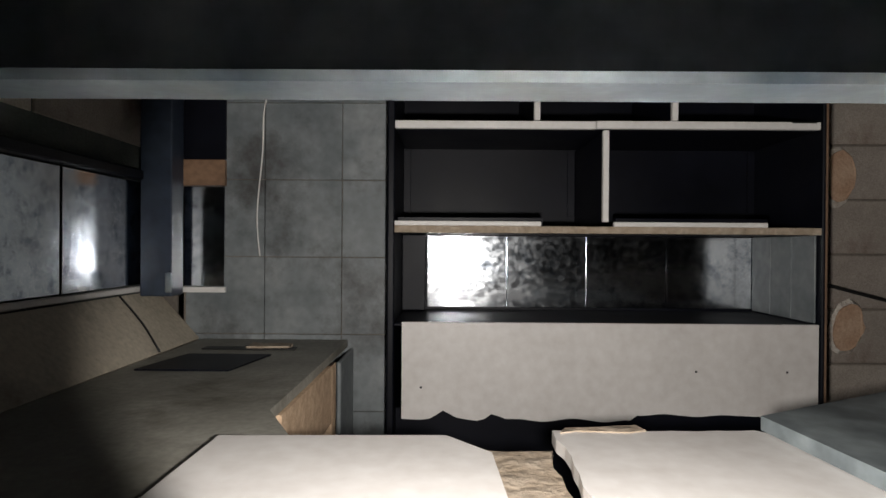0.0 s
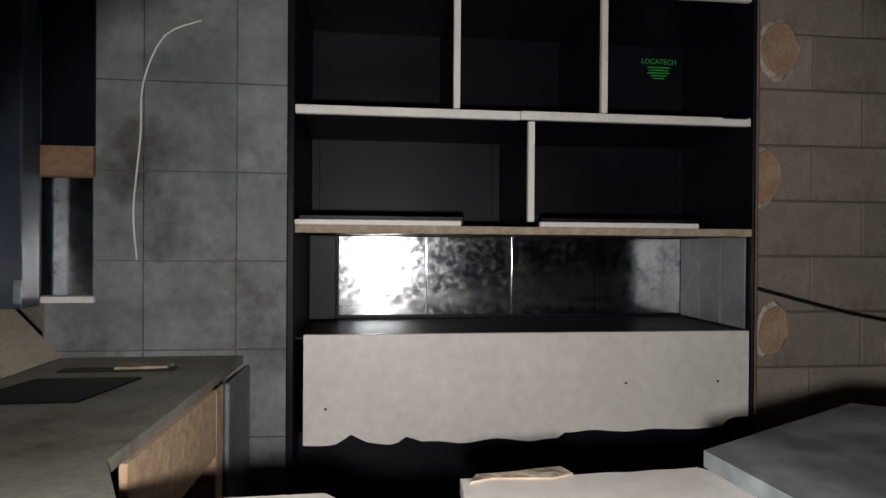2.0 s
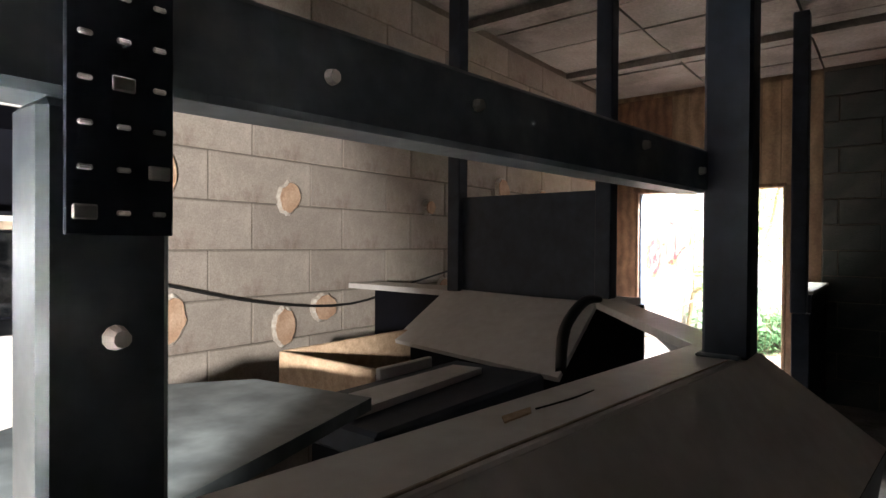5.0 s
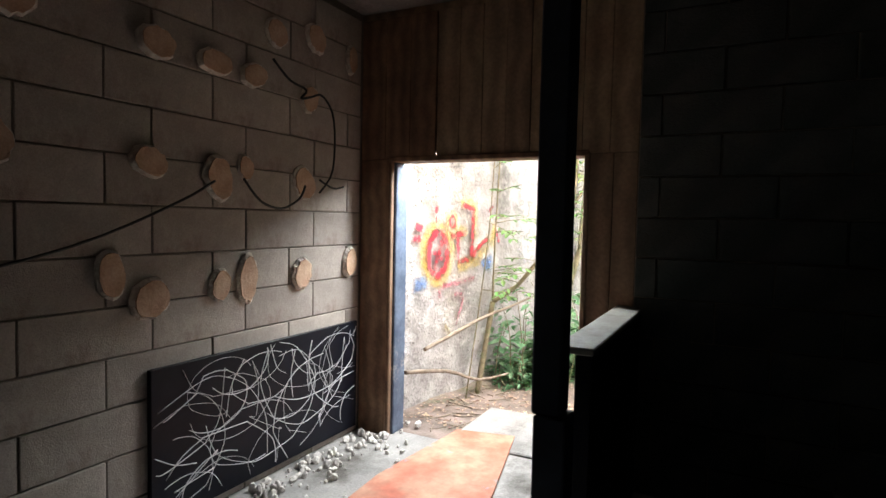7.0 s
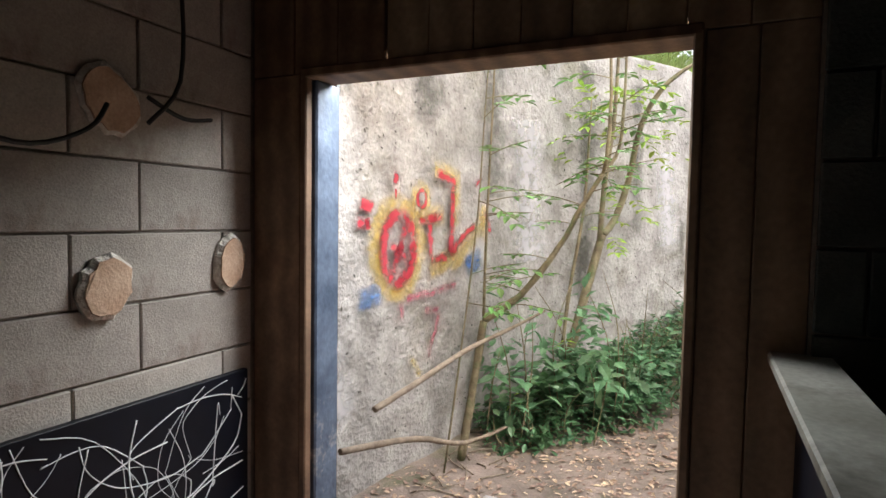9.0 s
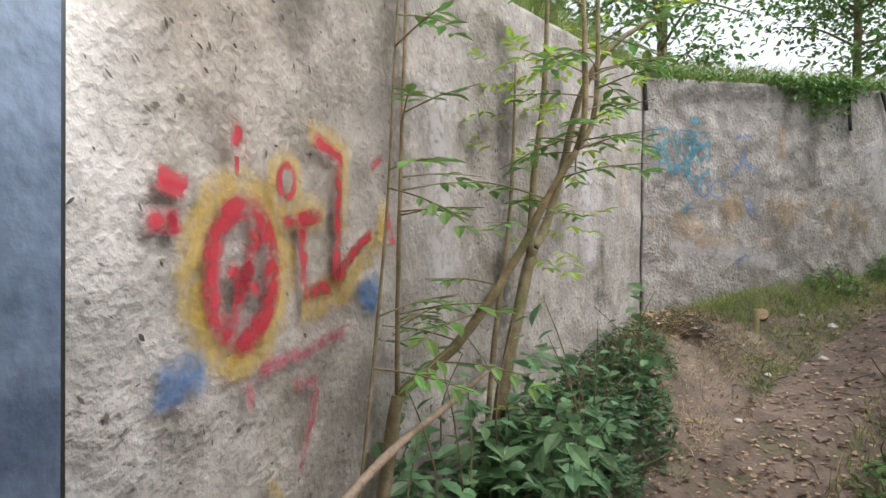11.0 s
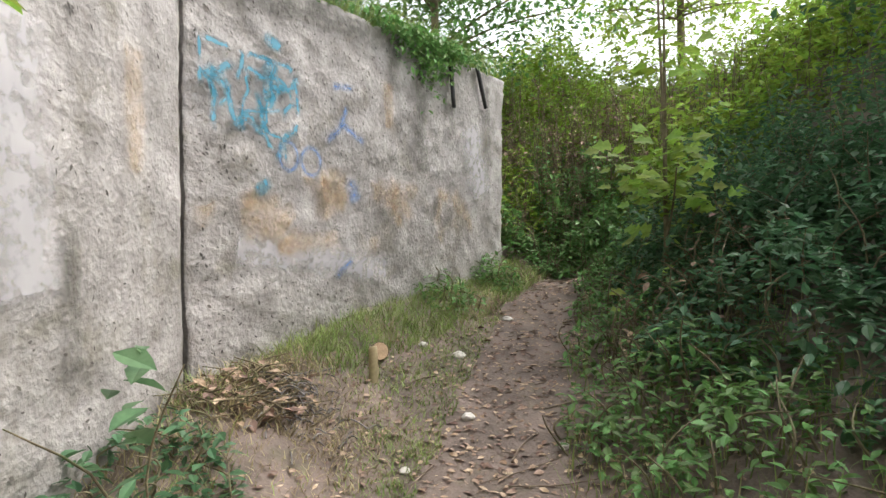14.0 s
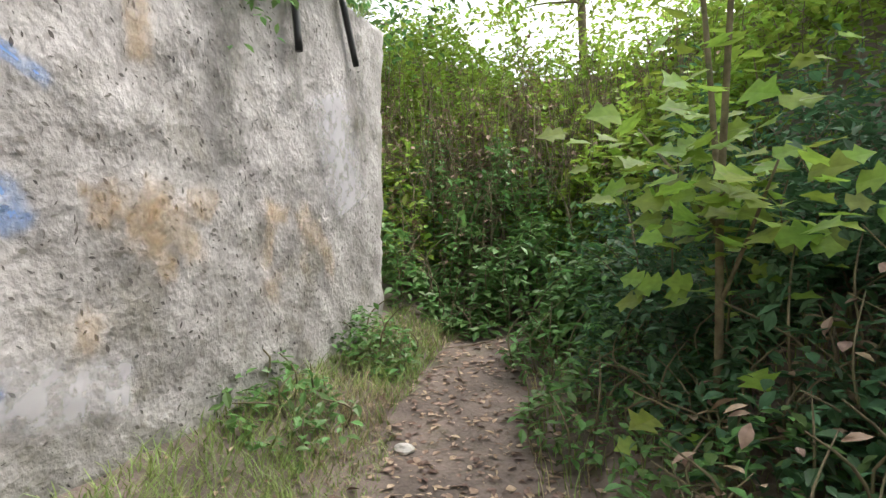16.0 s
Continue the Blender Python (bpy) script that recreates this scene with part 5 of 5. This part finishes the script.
def hanging_growth():
    """Grass and creepers that hang over the wall's top."""
    rng = random.Random(51); L = Leaves(); G = Leaves()
    for k in range(2600):
        s = rng.gauss(8.1, 0.33) if rng.random() < 0.75 else rng.uniform(5.8, 9.4); z = 3.15 + 0.06 * (s - 5.7)
        drop = abs(rng.gauss(0, 0.22)) * max(0.2, 1 - abs(s - 8.1) / 0.9)
        p = wall_point(s, z + 0.06 - drop, rng.uniform(-0.1, 0.16))
        L.leaf(p, Vector((rng.gauss(0, 1), rng.gauss(0, 1), -0.6)), Vector((0, 0, 1)), rng.uniform(.03, .075), .5)
    for k in range(4200):
        s = rng.uniform(3.0, 9.6); z = (3.15 if s < 5.7 else 3.1 + 0.06 * (s - 5.7))
        p = wall_point(s, z, rng.uniform(-0.3, 0.0)); q = wall_point(s, z, 0.3) - p
        G.blade(p, Vector((q.x, q.y, 0)) * rng.uniform(-.2, .7), rng.uniform(.08, .28), 0.004)
    tagged(L.make("hanging_creeper", LEAF), "green creeper hanging over the top of the wall", "creeper", kind="stuff")
    tagged(G.make("wall_top_grass", GRASS), "fine grass along the top of the wall", "grass", kind="stuff")


hanging_growth()


def ground_cover():
    rng = random.Random(61); G, S, D = Leaves(), Leaves(), Leaves()
    for k in range(38000):
        ws = rng.uniform(3.6, 9.95); d = rng.uniform(0.02, 1.5)
        if ws < 5.4 and rng.random() < 0.55:
            continue
        p = wall_point(ws, 0, d); ps, pd = along(PATH_LINE, p.x, p.y)
        if pd < 0.33 + 0.1 * noise.noise(Vector((p.x * 3, p.y * 3, 0))):
            continue
        p.z = ground_z(p.x, p.y) - 0.01
        dry = noise.noise(Vector((p.x * 1.4, p.y * 1.4, 9))) + rng.uniform(-.35, .35) + (0.45 if ws < 6.4 else 0)
        a = rng.uniform(0, math.tau); h = rng.uniform(.03, .13) * (1.3 if d < 0.5 else 0.6)
        (S if dry > 0.36 else G).blade(p, Vector((math.cos(a), math.sin(a), 0)) * h * rng.uniform(.4, 1.5), h * rng.uniform(.5, 1), rng.uniform(.0015, .0035))
    for k in range(4200):
        s = rng.uniform(2.0, 10.5); d = -rng.uniform(0.3, 1.5); p0, u = at_line(PATH_LINE, s); p = p0 + Vector((-u.y, u.x, 0)) * d
        if p.x < 9.4:
            continue
        p.z = ground_z(p.x, p.y) - 0.01; a = rng.uniform(0, math.tau); h = rng.uniform(.05, .19)
        (G if rng.random() < .7 else S).blade(p, Vector((math.cos(a), math.sin(a), 0)) * h * rng.uniform(.2, .8), h, .003)
    for k in range(14000):
        s = rng.uniform(0.3, 10.0); d = rng.gauss(0.0, 0.75); p0, u = at_line(PATH_LINE, s); p = p0 + Vector((-u.y, u.x, 0)) * d
        if along(WALL_LINE, p.x, p.y)[1] > -0.03 or p.x < 7.05:
            continue
        p.z = ground_z(p.x, p.y) + 0.006; a = rng.uniform(0, math.tau)
        D.leaf(p, Vector((math.cos(a), math.sin(a), rng.uniform(-.1, .3))), Vector((rng.uniform(-.5, .5), rng.uniform(-.5, .5), 1)), rng.uniform(.012, .06), rng.uniform(.2, .7), .1)
    tagged(G.make("verge_grass", GRASS), "green grass along the foot of the wall", "grass", kind="stuff")
    tagged(S.make("dry_verge_grass", STRAW), "dry pale grass along the foot of the wall", "grass", kind="stuff")
    tagged(D.make("leaf_litter", LITTER), "fallen brown leaves scattered on the soil path", "leaf litter", kind="stuff")


ground_cover()


def sticks():
    rng = random.Random(71)
    for k in range(85):
        near = k < 50
        if near:
            x, y = rng.uniform(7.2, 9.3), rng.uniform(1.9, 2.6)
        else:
            p0, u = at_line(PATH_LINE, rng.uniform(2.0, 9.0)); q = rng.gauss(0, .5); x, y = p0.x - u.y * q, p0.y + u.x * q
        if along(WALL_LINE, x, y)[1] > -0.05:
            continue
        a, L = rng.uniform(0, math.tau), rng.uniform(.12, .5); pts = []
        for i in range(3):
            px, py = x + math.cos(a) * L * (i - 1) / 2 + rng.uniform(-.02, .02), y + math.sin(a) * L * (i - 1) / 2 + rng.uniform(-.02, .02)
            if along(WALL_LINE, px, py)[1] > -0.03:
                px, py = x, y - 0.05 * i
            pts.append((px, py, ground_z(px, py) + 0.012))
        r = rng.uniform(.002, .006)
        tagged(link("stick", tube(pts, [r, r, r * .5], 5, seed=k), DEADWOOD), "dry fallen stick lying on the soil", "stick", "fallen sticks")
    for pts, rad in (([(7.35, 2.35, .60), (7.6, 2.28, .66), (8.1, 2.15, .78), (8.45, 2.0, .86), (8.75, 1.85, .95)], [.018, .017, .016, .013, .008]), ([(7.2, 2.45, .42), (7.7, 2.3, .34), (8.2, 2.2, .16), (8.7, 2.05, .14)], [.018, .017, .015, .01])):
        tagged(link("broken_branch", tube(pts, rad, 7, .1, 4), DEADWOOD), "broken bare branch leaning against the tree", "branch", "broken branches")


sticks()


def stump():
    a, b = Vector((12.19, -0.478, 0)), Vector((12.36, -0.53, 0)); g = ground_z(a.x, a.y)
    a.z, b.z = g + 0.10, ground_z(b.x, b.y) - 0.01
    t = thing("cut_log", "short cut log lying in the grass with a pale sawn face", "log", at=(a.x, a.y, g)); settle()
    world_part("bark", tube([a, a.lerp(b, 0.5), b], [.058, .06, .057], 10, .05), BARK, t)
    d = (a - b).normalized(); m = Matrix.Translation(a + d * 0.004) @ d.to_track_quat("Z", "Y").to_matrix().to_4x4()
    c = bmesh.new(); bmesh.ops.create_cone(c, cap_ends=True, segments=14, radius1=.054, radius2=.052, depth=.008, matrix=m); world_part("cut_face", c, RAWBOARD, t, "pale sawn face")
    post = [(12.03, -.36, ground_z(12.03, -.36) - .05), (12.04, -.37, ground_z(12.03, -.36) + .08), (12.05, -.37, ground_z(12.03, -.36) + .2)]
    tagged(link("broken_stake", tube(post, [.032, .03, .024], 8, .12, 3), STRAW), "short pale weathered stake standing in the grass", "stake")
    rng = random.Random(77)
    for x, y, k in ((12.361, -1.166, .05), (12.5, -.95, .035), (11.6, -.75, .04), (11.1, -1.0, .03), (12.9, -2.0, .045), (10.6, .25, .03), (11.3, -.2, .028)):
        q = bmesh.new(); bmesh.ops.create_icosphere(q, subdivisions=2, radius=k)
        for v in q.verts:
            v.co *= 1 + 0.35 * noise.noise(v.co * (2.2 / k) * 0.5 + Vector((x, y, 0)))
            v.co.z *= 0.6
        bmesh.ops.transform(q, matrix=pose(x, y, ground_z(x, y) + k * .3, 0, 0, rng.uniform(0, 360)), verts=q.verts[:])
        tagged(link("stone", q, RUBBLE), "small pale stone half sunk in the soil", "stone", "path stones")
    q = bmesh.new()
    for k in range(170):
        x, y = 11.85 + rng.gauss(0, .16), .2 + rng.gauss(0, .14)
        if along(WALL_LINE, x, y)[1] > -.12:
            continue
        h = ground_z(x, y) + max(0.0, .11 - .4 * math.hypot(x - 11.85, y - .2)) * rng.random(); e, L = rng.uniform(0, math.tau), rng.uniform(.05, .16)
        u = Vector((math.cos(e), math.sin(e), rng.uniform(-.2, .35))) * L
        tube([Vector((x, y, h)) - u * .5, Vector((x, y, h + .02)), Vector((x, y, h)) + u * .5], [.004, .004, .002], 4, bm=q)
    tagged(link("twig_heap", q, ASHTWIG), "low heap of grey dead twigs at the wall's foot", "twig heap", kind="stuff")


stump()


def black_post():
    x, y = 9.17, -0.385; g = ground_z(x, y)
    t = thing("black_pillar", "black flaking painted concrete pillar beside the path", "pillar", at=(x, y, g)); settle()
    b = bmesh.new(); n = 30; k = 0.145; rings = []
    for j in range(n + 1):
        z = g - 0.2 + 3.4 * j / n; w = 0.006
        rings.append([b.verts.new((x + sx * k + noise.noise(Vector((z * 5, sx, sy))) * w, y + sy * k + noise.noise(Vector((z * 5, sy, sx + 3))) * w, z)) for sx, sy in ((-1, -1), (0, -1), (1, -1), (1, 0), (1, 1), (0, 1), (-1, 1), (-1, 0))])
    for r0, r1 in zip(rings, rings[1:]):
        for i in range(8):
            b.faces.new((r0[i], r0[(i + 1) % 8], r1[(i + 1) % 8], r1[i]))
    b.faces.new(rings[-1]); b.faces.new(rings[0][::-1])
    world_part("shaft", b, BLACKPAINT, t)


black_post()


def threshold():
    tagged(link("concrete_slab", box(7.02, 0.9, -0.2, 7.9, 1.95, 0.015, 0.01), FLOORMAT), "mossy concrete slab outside the doorway", "slab")


threshold()


# ---- blocks of the room walls ----
def blocks():
    rng = random.Random(81); shared = {}
    def piece(parent, x0, x1, z0, z1, material, axis):
        key = (round(x1 - x0, 2), round(z1 - z0, 2), axis, material.name)
        if key not in shared:
            w, h = (x1 - x0) - 0.009, (z1 - z0) - 0.009
            b = box(-w / 2, -0.004, -h / 2, w / 2, 0.022, h / 2, 0.004) if axis == "x" else box(-0.004, -w / 2, -h / 2, 0.022, w / 2, h / 2, 0.004)
            me = bpy.data.meshes.new("block"); b.to_mesh(me); b.free(); me.materials.append(material); shared[key] = me
        o = new("block", shared[key]); o.parent = parent
        c, z = (x0 + x1) / 2, (z0 + z1) / 2
        o.matrix_basis = pose(c, 2.70 - rng.uniform(0.0, 0.006), z, rng.uniform(-.2, .2), 0, rng.uniform(-.2, .2)) if axis == "x" else pose(6.845 - rng.uniform(0, .006), c, z)
    for n in range(14):
        z0 = n * 0.25; z1 = min(z0 + 0.25, 3.3)
        if z1 - z0 < 0.1:
            continue
        x = (1.86 if n % 2 == 0 else 1.61) - 0.635 * 2
        while x < 6.86:
            a, b = max(x, 0.978), min(x + 0.635, 6.86)
            if b - a > 0.06:
                piece(wall_north, a, b, z0, z1, BLOCK, "x")
            x += 0.635
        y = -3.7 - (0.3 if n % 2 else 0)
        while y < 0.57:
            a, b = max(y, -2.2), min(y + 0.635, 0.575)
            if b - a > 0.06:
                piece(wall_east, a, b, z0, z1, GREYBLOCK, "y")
            y += 0.635


blocks()
